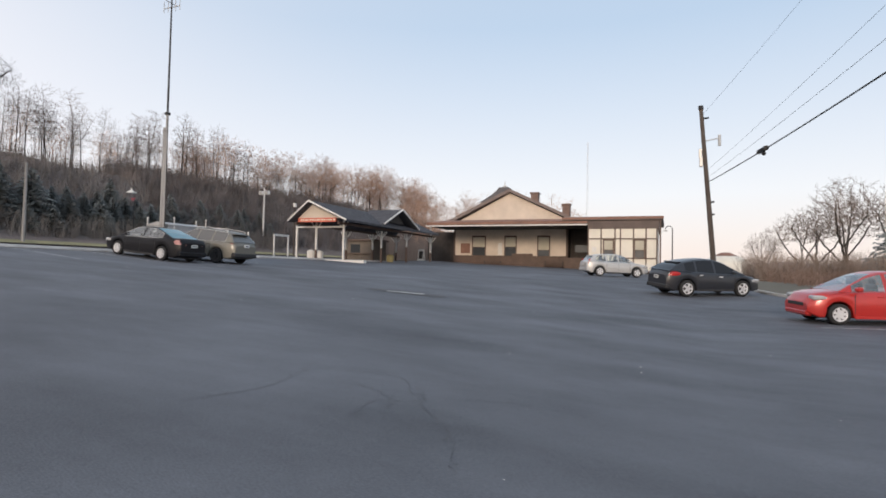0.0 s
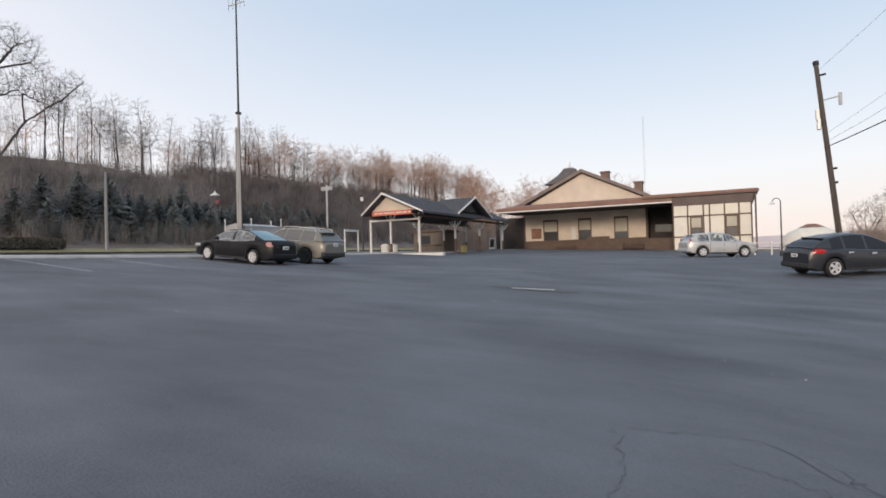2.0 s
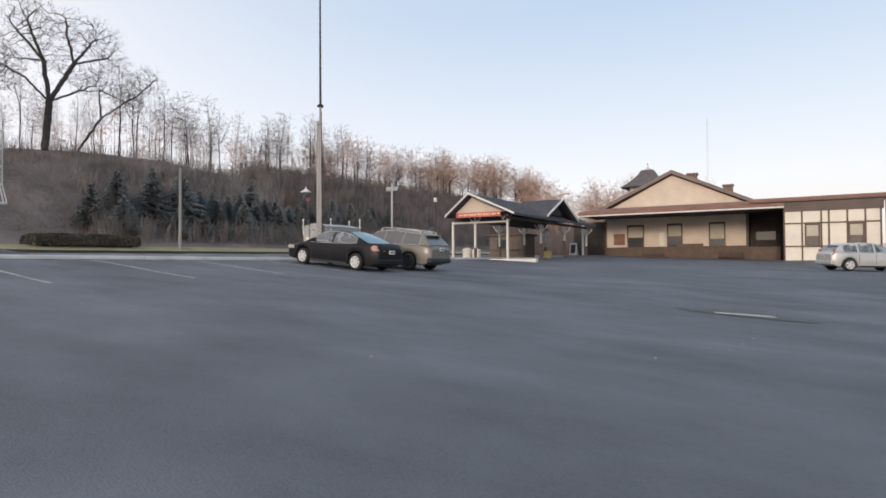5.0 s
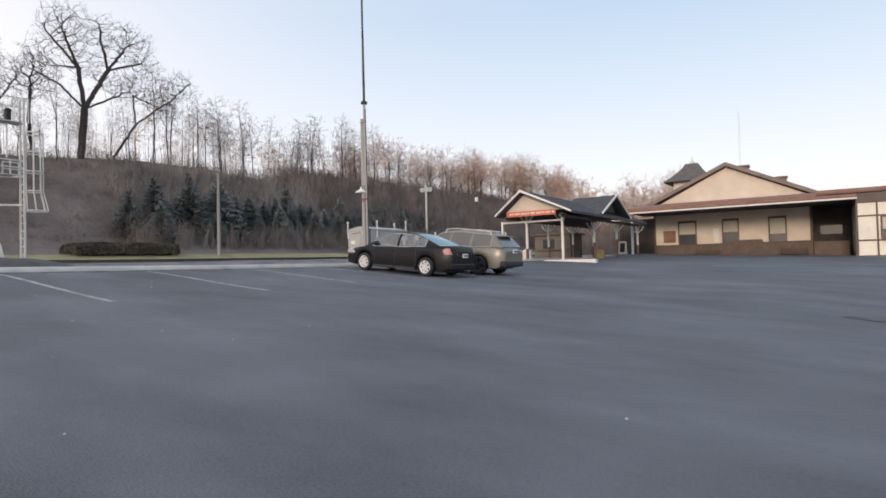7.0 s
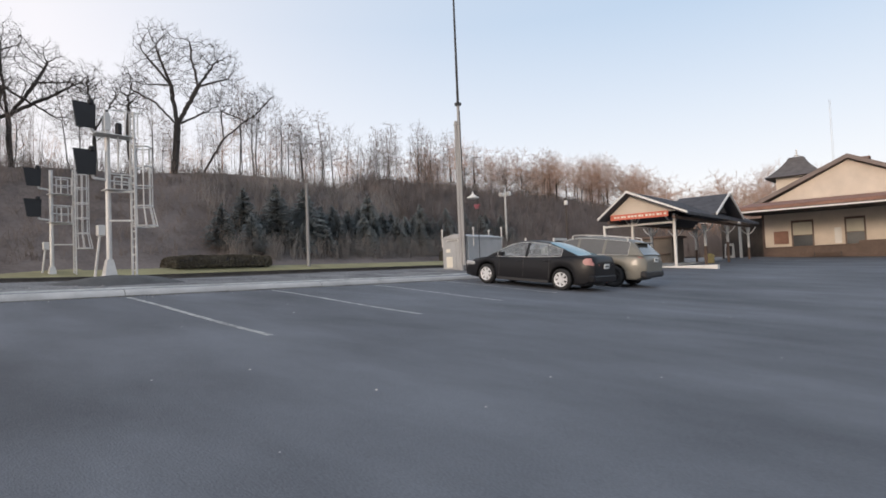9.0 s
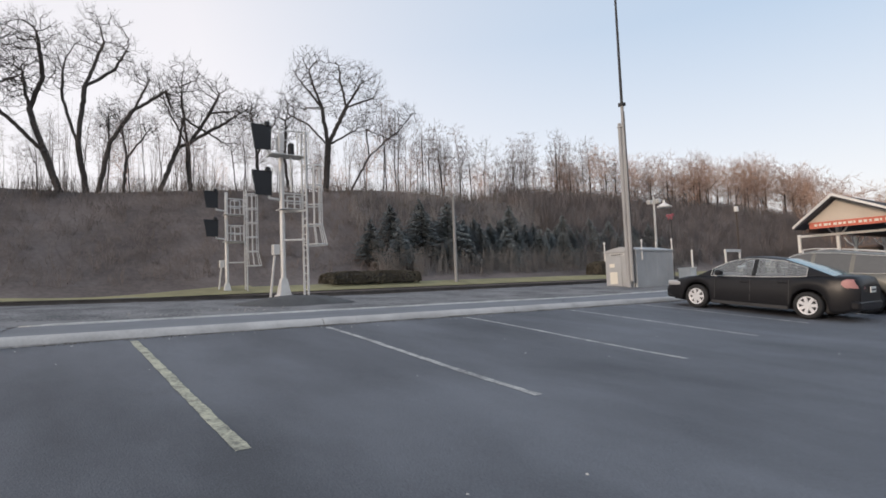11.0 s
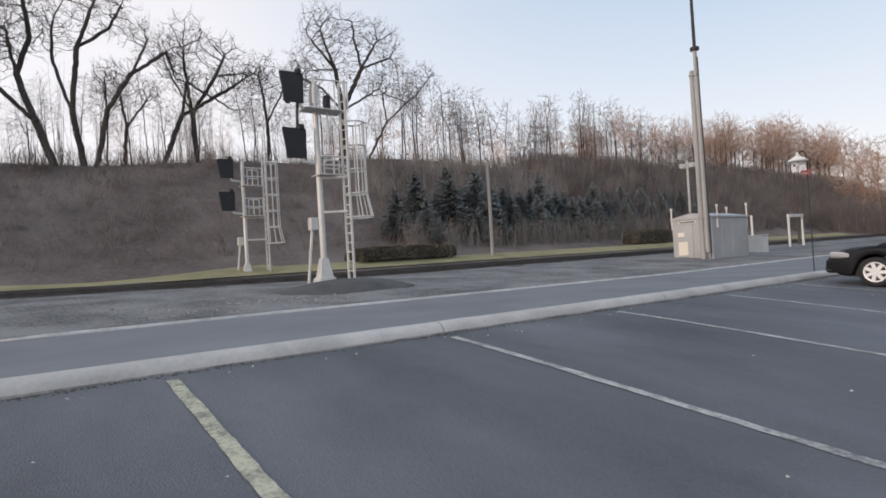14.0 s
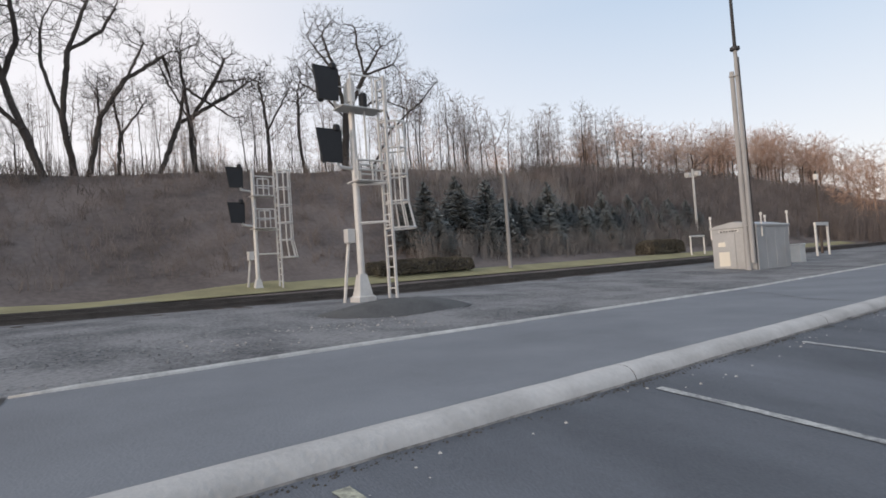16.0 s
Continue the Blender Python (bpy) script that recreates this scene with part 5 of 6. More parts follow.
car(dict(L=4.25, W=1.7, wb=2.6, r=0.31, floor=0.21, paint=P_RED, trim=P_RED,
         deck=[(-2.12, 0.75), (-2.1, 0.95), (-1.95, 1.04), (-0.5, 1.0), (0.85, 0.98), (1.15, 0.99), (1.6, 0.94), (1.9, 0.87), (2.05, 0.76), (2.12, 0.55)],
         roof=[(-2.02, 1.02), (-1.78, 1.26), (-1.45, 1.43), (-0.9, 1.53), (-0.3, 1.57), (0.05, 1.55), (0.45, 1.44), (1.3, 0.98)], flat=(-1.45, 0.25), win=(-1.5, 0.95), pillars=(-0.85, -0.0), doors=(-0.85, 0.02, 0.9), handles=(-0.7, 0.2), mirror=0.85,
         tail=(0.8, 1.2, 0.15, 0.04), plate=0.7, spokes=7, sw=0.04, handle=P_RED), 5.7, 20.6, 196, "bright red compact hatchback parked across the lot")


# ---- trees ----
def colony(seed, limbs, lobes, count, step=0.35, kill=0.55, reach=5.0, sway=0.2, up=0.08):
    """Nodes and parents of a bare tree: its limbs are given as lines, and twigs grow from them to fill the lobes of the crown."""
    g = np.random.default_rng(seed)
    pts, par = [], []
    for line in limbs:
        line = [np.array(p, float) for p in line]
        last = int(np.argmin(np.linalg.norm(np.array(pts) - line[0], axis=1))) if pts else -1
        if last < 0:
            pts.append(line[0])
            par.append(-1)
            last = 0
        for p, q in zip(line, line[1:]):
            n = max(1, round(np.linalg.norm(q - p) / step))
            for i in range(1, n + 1):
                pts.append(p + (q - p) * i / n + g.normal(0, 0.1 * step * sway * 5, 3))
                par.append(last)
                last = len(pts) - 1
    total = sum(v[6] for v in lobes)
    cloud = []
    for cx, cy, cz, rx, ry, rz, w in lobes:
        m = max(4, int(count * w / total))
        d = g.normal(0, 1, (m, 3))
        d *= (g.random(m) ** 0.42 / np.linalg.norm(d, axis=1))[:, None]
        cloud.append(d * (rx, ry, rz) + (cx, cy, cz))
    cloud = np.concatenate(cloud)
    P = np.array(pts)
    D = np.linalg.norm(cloud[:, None] - P[None], axis=2)
    near, dist = D.argmin(1), D.min(1)
    kids = {}
    for _ in range(120):
        act = dist < reach
        if not act.any():
            break
        d = cloud[act] - P[near[act]]
        d /= np.linalg.norm(d, axis=1)[:, None] + 1e-9
        pull = np.zeros_like(P)
        np.add.at(pull, near[act], d)
        idx = np.array([i for i in np.unique(near[act]) if kids.get(i, 0) < 4], int)
        if not len(idx):
            break
        d = pull[idx] / (np.linalg.norm(pull[idx], axis=1)[:, None] + 1e-9) + g.normal(0, sway, (len(idx), 3)) + (0, 0, up)
        Q = P[idx] + step * d / np.linalg.norm(d, axis=1)[:, None]
        for i in idx:
            kids[i] = kids.get(i, 0) + 1
        par.extend(int(i) for i in idx)
        D = np.linalg.norm(cloud[:, None] - Q[None], axis=2)
        better = D.min(1) < dist
        near[better], dist[better] = D.argmin(1)[better] + len(P), D.min(1)[better]
        P = np.concatenate([P, Q])
        keep = dist > kill
        cloud, near, dist = cloud[keep], near[keep], dist[keep]
        if not len(cloud):
            break
    return P, par


def tree_meshes(seed, limbs, lobes, count, tip=0.012, power=2.25, twig=None, step=0.35, kill=0.55, sway=0.2, up=0.08, sprays=2, spray=0.55, reach=5.0, flare=1.0):
    """Trunk and crown meshes of one bare tree, its foot at the origin, and its height."""
    P, par = colony(seed, limbs, lobes, count, step, kill, reach, sway, up)
    g = random.Random(seed)
    n = len(P)
    load, leaf = [0.0] * n, [True] * n
    for i in range(n - 1, 0, -1):
        load[i] = load[i] or tip ** power
        load[par[i]] += load[i]
        leaf[par[i]] = False
    rad = [v ** (1 / power) * flare for v in load]
    sets = {"trunk": ([], []), "crown": ([], [])}
    def limb(a, b, r0, r1, k, which):
        vs, fs = sets[which]
        q = (b - a).to_track_quat("Z", "Y")
        o = len(vs)
        for c, rr in ((a, r0), (b, r1)):
            for i in range(k):
                vs.append(tuple(c + q @ Vector((rr * math.cos(i * math.tau / k), rr * math.sin(i * math.tau / k), 0))))
        for i in range(k):
            fs.append((o + i, o + (i + 1) % k, o + k + (i + 1) % k, o + k + i))
    for i in range(1, n):
        a, b = Vector(P[par[i]]), Vector(P[i])
        if (b - a).length < 1e-4:
            continue
        r1 = rad[i]
        r0 = min(rad[par[i]], 1.25 * r1)
        k = 7 if r1 > 0.1 else 5 if r1 > 0.045 else 3
        limb(a, b, r0, r1, k, "trunk" if r1 > 3.2 * tip else "crown")
        if r1 < 4.5 * tip:
            for _ in range(sprays if leaf[i] else int(g.random() < 0.5)):
                d = ((b - a).normalized() * 0.7 + Vector((g.gauss(0, .5), g.gauss(0, .5), g.gauss(0.25, .4)))).normalized()
                p, t = b, tip * 0.85
                for j in range(2):
                    q = p + d * spray * g.uniform(0.35, 0.6)
                    limb(p, q, t, t * 0.75, 3, "crown")
                    for _ in range(1 + (sprays > 1)):
                        e = (d + Vector((g.gauss(0, .55), g.gauss(0, .55), g.gauss(0.1, .45)))).normalized()
                        limb(q, q + e * spray * g.uniform(0.3, 0.7), t * 0.7, t * 0.3, 3, "crown")
                    d = (d + Vector((g.gauss(0, .2), g.gauss(0, .2), g.gauss(0.08, .15)))).normalized()
                    p, t = q, t * 0.75
    out = []
    for nm, mt in (("trunk", BARK), ("crown", twig or BARK)):
        me = bpy.data.meshes.new(nm)
        me.from_pydata(*(lambda v, f: (v, [], f))(*sets[nm]))
        me.materials.append(mt)
        out.append(me)
    return out, float(P[:, 2].max())


def plant(meshes, x, y, z, scale, turn, label, group, name="bare_tree", lean=0):
    t = thing(name, pose(x, y, z, lean) @ pose(0, 0, 0, 0, 0, turn) @ Matrix.Diagonal((scale, scale, scale, 1)), label, "tree", group)
    for me in meshes:
        o = new(me.name.split(".")[0], me)
        o.parent = t
    return t


rt = random.Random(11)
# old spreading trees on the crest: x, y of the foot, limbs and crown lobes in metres from the foot (along the crest, height)
OLD = [
    (-62, 5.0, [[(0, -0.5), (-1.1, 2.9), (-2.0, 6.0), (-2.4, 8.6)], [(-1.1, 2.9), (-3.2, 5.2), (-4.8, 6.8)], [(-2.0, 6.0), (-1.2, 8.4), (-1.6, 11.5)]], [(-2.6, 9.4, 2.6, 2.6, 1.0), (-4.6, 6.6, 2.2, 1.8, 0.7), (-1.8, 11.5, 1.5, 1.8, 0.5)]),
    (-62.3, 6.5, [[(0, -0.5), (-0.7, 3.5), (-0.3, 7.7), (0.9, 11.2)], [(-0.5, 4.2), (-1.6, 7.2), (-1.5, 9.6)], [(-0.3, 7.2), (1.6, 9.4), (2.4, 11.0)]], [(-1.2, 9.5, 1.5, 1.9, 0.6), (0.9, 11.6, 1.9, 2.2, 1.0), (2.3, 10.4, 1.2, 1.4, 0.5)]),
    (-61.8, 6.9, [[(0, -0.5), (0.8, 3.8), (2.3, 6.4), (4.5, 8.2)], [(0.8, 3.8), (0.9, 6.2)], [(2.3, 6.4), (3.4, 8.9)], [(3.6, 7.4), (5.4, 7.0)]], [(4.3, 8.4, 1.5, 1.1, 1.2), (5.5, 7.2, 1.2, 0.9, 0.6), (3.2, 9.3, 1.2, 1.0, 0.6), (1.0, 6.4, 1.1, 1.3, 0.4)]),
    (-62.2, 8.7, [[(0, -0.5), (0.2, 2.8), (-0.1, 5.3)], [(0.2, 2.8), (1.4, 4.6)]], [(-0.2, 5.6, 1.1, 1.4, 0.6), (1.6, 5.0, 1.0, 1.0, 0.5)]),
    (-62, 10.8, [[(0, -0.5), (1.7, 3.8), (4.8, 6.0), (7.0, 7.7)], [(1.7, 3.8), (1.9, 6.0)], [(3.2, 4.9), (5.4, 4.6)]], [(6.3, 7.3, 1.7, 1.0, 1.0), (4.3, 6.3, 1.6, 0.9, 0.7), (1.9, 6.4, 1.0, 1.2, 0.5), (5.6, 4.8, 1.0, 0.8, 0.4)]),
    (-62.4, 13.4, [[(0, -0.5), (-0.1, 3.9), (-0.4, 7.2), (-0.3, 9.5)], [(-0.1, 3.9), (1.3, 6.4), (2.1, 8.2)], [(-0.2, 5.0), (-1.5, 7.0)], [(1.3, 6.4), (3.4, 7.0)]], [(-0.4, 9.0, 1.5, 1.7, 1.0), (1.9, 8.2, 1.5, 1.3, 0.8), (-1.6, 7.2, 1.1, 1.2, 0.6), (3.6, 7.0, 1.1, 0.8, 0.5)]),
    (-62.4, 25.0, [[(0, -0.5), (0.5, 4.6), (0.2, 8.3), (-1.2, 11.2)], [(0.3, 5.2), (2.2, 8.4), (3.9, 11.0)], [(0.3, 6.4), (-2.0, 7.8)], [(2.2, 8.4), (4.9, 9.6)], [(0.4, 3.8), (2.6, 6.0), (4.8, 7.4)], [(2.2, 8.4), (1.6, 10.6), (1.4, 12.2)], [(0.5, 4.6), (-1.4, 6.2), (-3.2, 7.2)], [(0.2, 8.3), (-2.4, 10.4)]], [(0.6, 8.8, 1.8, 1.8, 0.7), (3.4, 7.2, 1.6, 1.2, 0.6), (-2.9, 7.0, 1.3, 1.2, 0.5), (-1.1, 11.0, 1.9, 2.1, 1.0), (3.8, 11.0, 2.2, 1.7, 1.0), (-2.6, 8.4, 1.3, 1.5, 0.6), (5.2, 9.9, 1.3, 1.3, 0.5), (1.4, 11.6, 1.3, 1.4, 0.4)]),
    (-62.8, 27.5, [[(0, -0.5), (2.5, 3.8), (6.0, 7.0), (7.7, 8.9)], [(2.5, 3.8), (2.8, 6.8)], [(4.0, 5.2), (5.6, 5.4)]], [(7.2, 8.4, 1.4, 1.2, 0.8), (2.9, 7.2, 1.2, 1.4, 0.7), (5.4, 6.2, 1.3, 0.9, 0.6)]),
    (-61.8, 0.6, [[(0, -0.5), (-0.9, 3.0), (-0.4, 6.6), (0.6, 9.4)], [(-0.9, 3.0), (-3.0, 5.8), (-3.6, 8.2)], [(-0.4, 6.6), (1.8, 7.6)]], [(0.6, 9.8, 2.0, 2.0, 1.0), (-3.5, 8.3, 1.9, 1.8, 0.9), (2.0, 7.6, 1.2, 1.2, 0.5)]),
    (-62, -4.6, [[(0, -0.5), (0.6, 3.4), (1.8, 6.8), (1.4, 9.6)], [(0.6, 3.4), (-1.4, 6.0), (-1.8, 8.8)]], [(1.5, 9.8, 2.1, 2.2, 1.0), (-1.8, 8.8, 1.9, 1.9, 0.9)]),
    (-62, -10.5, [[(0, -0.5), (-0.4, 3.6), (0.4, 7.4), (0.2, 10.2)], [(-0.2, 4.4), (2.2, 7.2)]], [(0.2, 10.2, 2.2, 2.4, 1.0), (2.4, 7.6, 1.7, 1.6, 0.7)]),
    (-63, 18.9, [[(0, -0.5), (0.3, 3.6), (0.1, 7.4)], [(0.3, 3.6), (1.4, 6.4)]], [(0.1, 7.2, 1.2, 1.9, 1.0), (1.5, 6.6, 1.0, 1.2, 0.5)]),
    (-63, 21.8, [[(0, -0.5), (-0.3, 3.4), (0.2, 6.8)]], [(0.1, 7.0, 1.3, 2.0, 1.0)]),
]
for k, (x, y, limbs, lobes) in enumerate(OLD):
    r = random.Random(300 + k)
    lines = [[(r.uniform(-0.5, 0.5) * (h > 3) + 0.12 * h * math.sin(3.1 * j + k), v, h) for v, h in line] for j, line in enumerate(limbs)]
    for j in range(1, len(lines)):
        root = min((p for line in lines[:j] for p in line), key=lambda p: abs(p[1] - limbs[j][0][0]) + abs(p[2] - limbs[j][0][1]))
        lines[j][0] = root
    big = 1.22 if k == 6 else 1.15
    cr = [(r.uniform(-0.6, 0.6), v, h, (a + b) / 2, big * a, big * b, w) for v, h, a, b, w in lobes]
    me, top = tree_meshes(300 + k, lines, cr, int(430 * sum(v[4] for v in lobes)), 0.0115, 2.1, None, 0.32, 0.42, 0.17, 0.03, 2, 0.62, 6.0, 1.1 if k == 7 else 1.6)
    plant(me, x, y, land(x, y) - 0.2, 1.0, 0, "old spreading bare tree with dark crooked limbs", "old trees on the bank")


def slender(seed, h, wide, low, count, twig, tip, forks=1):
    """A tall straight stem, bare below, with a narrow feathered crown."""
    r = random.Random(seed)
    lines = [[(0, 0, -0.4), (r.uniform(-.2, .2), r.uniform(-.2, .2), h * 0.45), (r.uniform(-.5, .5), r.uniform(-.5, .5), h * 0.88)]]
    lobes = [(lines[0][2][0], lines[0][2][1], h * (1 + low) / 2, wide, wide, h * (1 - low) / 2, 1.0), (0, 0, h * (0.35 + 0.5 * low), wide * 0.8, wide * 0.8, h * 0.22, 0.35)]
    for _ in range(forks):
        a = r.uniform(0, 6.28)
        z = h * r.uniform(0.3, 0.5)
        q = (wide * 0.9 * math.cos(a), wide * 0.9 * math.sin(a))
        lines.append([(0, 0, z), (q[0] * 0.7, q[1] * 0.7, z + h * 0.18), (q[0], q[1], h * r.uniform(0.7, 0.85))])
        lobes.append((q[0], q[1], h * 0.62, wide * 0.7, wide * 0.7, h * 0.28, 0.45))
    return tree_meshes(seed, lines, lobes, count, tip, 2.35, twig, 0.36, 0.45, 0.14, 0.32, 2, 0.6, 3.5, 0.85)


SLIM = [slender(60 + k, 10, (0.9, 1.3, 1.7, 0.8, 1.9, 1.2, 1.5, 2.3)[k], (0.25, 0.35, 0.25, 0.4, 0.2, 0.35, 0.42, 0.2)[k], (130, 190, 250, 110, 280, 170, 220, 330)[k], TWIG, 0.013, (0, 1, 1, 0, 2, 1, 0, 2)[k]) for k in range(8)]
RSLIM = [slender(80 + k, 9, (1.9, 2.4, 1.7, 2.8)[k], (0.1, 0.14, 0.18, 0.08)[k], (260, 320, 240, 350)[k], RUST, 0.013, 2) for k in range(4)]
# slim trees along the crest
for k in range(120):
    y = -22 + 118 * (k + rt.random()) / 120
    x = -61.2 - abs(rt.gauss(0, 5.0)) - 1.5 * (y > 40)
    me, top = SLIM[rt.randrange(8)]
    h = rt.choice((rt.uniform(4.2, 6.5), rt.uniform(6.5, 8.6), rt.uniform(7.8, 10.2))) * (0.8 + 0.2 * ease(14, 36, y)) + 0.1 * (-62 - x)
    plant(me, x, y, land(x, y) - 0.1, h / top, rt.uniform(0, 360), "slim bare tree on the crest of the bank", "crest trees", lean=rt.uniform(-4, 4))
# russet trees, coloured as if sunlit, where the bank runs on behind the station
for k in range(72):
    y = 57 + 95 * (k + rt.random()) / 72
    x = -61 - abs(rt.gauss(0, 7))
    me, top = RSLIM[k % 4]
    h = rt.uniform(6.4, 9.3) * (1 + 0.5 * ease(75, 130, y))
    plant(me, x, y, land(x, y) - 0.1, h / top, rt.uniform(0, 360), "russet-tipped bare tree on the far bank, low sun in its colour", "far bank trees")


def woods(name, spots, kinds, label):
    """Far trees joined into one mesh."""
    vs, fs, o = [], [], 0
    for x, y, h, k, turn in spots:
        mes, top = kinds[k % len(kinds)]
        ca, sa, sc = math.cos(turn), math.sin(turn), h / top
        for me in mes:
            a = np.empty(len(me.vertices) * 3)
            me.vertices.foreach_get("co", a)
            a = a.reshape(-1, 3) * sc
            vs.append(np.stack([x + a[:, 0] * ca - a[:, 1] * sa, y + a[:, 0] * sa + a[:, 1] * ca, land(x, y) - 0.1 + a[:, 2]], 1))
            q = np.empty(len(me.loops), dtype=np.int32)
            me.loops.foreach_get("vertex_index", q)
            fs.append(q.reshape(-1, 4) + o)
            o += len(a)
    me = bpy.data.meshes.new(name)
    me.from_pydata(np.concatenate(vs).tolist(), [], np.concatenate(fs).tolist())
    me.materials.append(RUST)
    return tagged(new(name, me), label, "woods", kind="stuff")


spots = [(-64 - 34 * rt.random(), -30 + 190 * rt.random(), rt.uniform(6, 8.5), k, rt.uniform(0, 6)) for k in range(30)]
spots += [(-52 + 30 * k / 46, 95 + 60 * rt.random(), rt.uniform(12, 15.5), k, rt.uniform(0, 6)) for k in range(46)]
woods("far_woods", spots, RSLIM, "hazy bare woods beyond the crest and the station")
# trees beyond the lot on the station's other side
BTWIG = mat("brown_twigs", (0.23, 0.18, 0.15), 0.95, 0, 0.2, 0.4, 8)
ROUND = [tree_meshes(110 + k, [[(0, 0, -0.4), (0.2, -0.1, 3), (0.1, 0.3, 6.5)], [(0.2, -0.1, 3), (1.8, 0.6, 5.6), (2.8, 0.8, 7.6)], [(0.2, -0.1, 2.6), (-1.7, -0.4, 5.0), (-2.8, -0.8, 7.0)], [(0.1, 0, 4), (0.3, -1.8, 6.8)]],
                     [(0, 0, 8.4, 2.6, 2.6, 2.4, 1.0), (2.9, 0.8, 7.4, 1.9, 1.9, 1.8, 0.7), (-2.8, -0.8, 7.0, 2.0, 2.0, 1.9, 0.7), (0.3, -1.8, 7.2, 1.8, 1.8, 1.6, 0.5)], 950, 0.015, 2.2, BTWIG, 0.36, 0.45, 0.18, 0.08, 2, 0.55) for k in range(2)]
for k, (x, y, h) in enumerate(((12.5, 66, 8.5), (15.5, 63, 11.5), (19.5, 62, 11), (23, 58, 12), (27, 60, 12), (31, 55, 12), (36, 56, 12), (17, 70, 10), (24, 70, 11), (41, 50, 11), (10, 72, 6.5), (14, 66, 9))):
    me, top = ROUND[k % 2]
    plant(me, x, y, land(x, y) - 0.1, 0.88 * h / top, 47 * k, "bare rounded tree beyond the parking lot", "trees beyond the lot")


def brush(name, count, place, hmin, hmax, spread, rad, material, label, seed):
    """Thin leaning stems in clumps, one mesh."""
    r = random.Random(seed)
    vs, fs = [], []
    for _ in range(count):
        x, y = place(r)
        z = land(x, y)
        for s in range(r.randint(3, 5)):
            h = r.uniform(hmin, hmax)
            a = Vector((x + r.uniform(-.3, .3), y + r.uniform(-.3, .3), z - 0.1))
            m = a + Vector((r.uniform(-1, 1) * spread * 0.5, r.uniform(-1, 1) * spread * 0.5, h * 0.55))
            b = m + Vector((r.uniform(-1, 1) * spread, r.uniform(-1, 1) * spread, h * 0.45))
            o = len(vs)
            for c, rr in ((a, rad), (m, rad * 0.75), (b, rad * 0.3)):
                for i in range(3):
                    vs.append((c.x + rr * math.cos(i * 2.094), c.y + rr * math.sin(i * 2.094), c.z))
            for t in (0, 3):
                for i in range(3):
                    fs.append((o + t + i, o + t + (i + 1) % 3, o + t + 3 + (i + 1) % 3, o + t + 3 + i))
            # a side twig
            c = m.lerp(b, 0.3)
            e = c + Vector((r.uniform(-1, 1), r.uniform(-1, 1), r.uniform(0.2, 0.9))) * h * 0.28
            o = len(vs)
            vs.extend([(c.x - rad * 0.5, c.y, c.z), (c.x + rad * 0.5, c.y, c.z), (c.x, c.y + rad * 0.6, c.z), tuple(e)])
            fs.extend([(o, o + 1, o + 3), (o + 1, o + 2, o + 3), (o + 2, o, o + 3)])
    me = bpy.data.meshes.new(name)
    me.from_pydata(vs, [], fs)
    me.materials.append(material)
    return tagged(new(name, me), label, "brush", kind="stuff")


BRUSH = mat("brush_stems", (0.19, 0.163, 0.15), 0.95, 0, 0.25, 0.3, 5)
BRUSHR = mat("russet_brush", (0.27, 0.18, 0.14), 0.95, 0, 0.25, 0.2, 5)
brush("bank_brush", 3600, lambda r: (r.uniform(-61.5, -51.5), r.uniform(-22, 60)), 0.3, 1.0, 0.4, 0.016, BRUSH, "low brown brush all over the bank", 3)
brush("crest_brush", 1000, lambda r: (r.uniform(-64.5, -60), r.uniform(-22, 62)), 0.5, 1.7, 0.5, 0.014, BRUSH, "tangled bare brush along the crest of the bank", 4)
brush("bank_thicket", 6500, lambda r: (r.uniform(-66, -51.5), 48 + 95 * r.random() ** 1.3), 0.9, 2.8, 0.7, 0.022, mat("grey_brush", (0.17, 0.152, 0.15), 0.95, 0, 0.25, 0.3, 5), "dense bare thicket on the bank", 5)
brush("russet_thicket", 1000, lambda r: (r.uniform(-76, -62), r.uniform(50, 150)), 1.5, 3.6, 0.9, 0.022, BRUSHR, "russet bare thicket along the crest", 7)
brush("crest_saplings", 130, lambda r: (r.uniform(-80, -63), r.uniform(-25, 75)), 3.0, 8.0, 0.5, 0.02, TWIG, "bare saplings along the crest", 9)
brush("edge_thicket", 2600, lambda r: (r.uniform(7, 45), r.uniform(52, 66)), 1.2, 3.2, 0.9, 0.018, mat("warm_brush", (0.3, 0.23, 0.185), 0.95, 0, 0.25, 0.3, 5), "bare thicket beyond the lot", 13)
brush("verge_brush", 1500, lambda r: (r.uniform(7, 42), r.uniform(36, 54)), 0.5, 1.5, 0.6, 0.016, BRUSHR, "low bare brush on the verge beyond the lot", 23)
brush("station_thicket", 1300, lambda r: (r.uniform(-52, -24), r.uniform(92, 125)), 2.5, 6.0, 1.0, 0.026, mat("dull_brush", (0.16, 0.14, 0.135), 0.95, 0, 0.25, 0.3, 5), "bare thicket behind the station", 15)


brush("front_thicket", 800, lambda r: (r.uniform(-52.6, -50.6), r.uniform(24, 66)), 0.7, 2.3, 0.5, 0.012, mat("pale_brush", (0.24, 0.225, 0.215), 0.95, 0, 0.2, 0.3, 5), "thin bare undergrowth before the spruces", 21)
brush("foot_thicket", 1500, lambda r: (r.uniform(-60, -52.5), r.uniform(25, 75)), 0.6, 1.9, 0.6, 0.018, mat("grey_green_brush", (0.23, 0.22, 0.215), 0.95, 0, 0.2, 0.3, 5), "grey-green undergrowth among the spruces", 19)


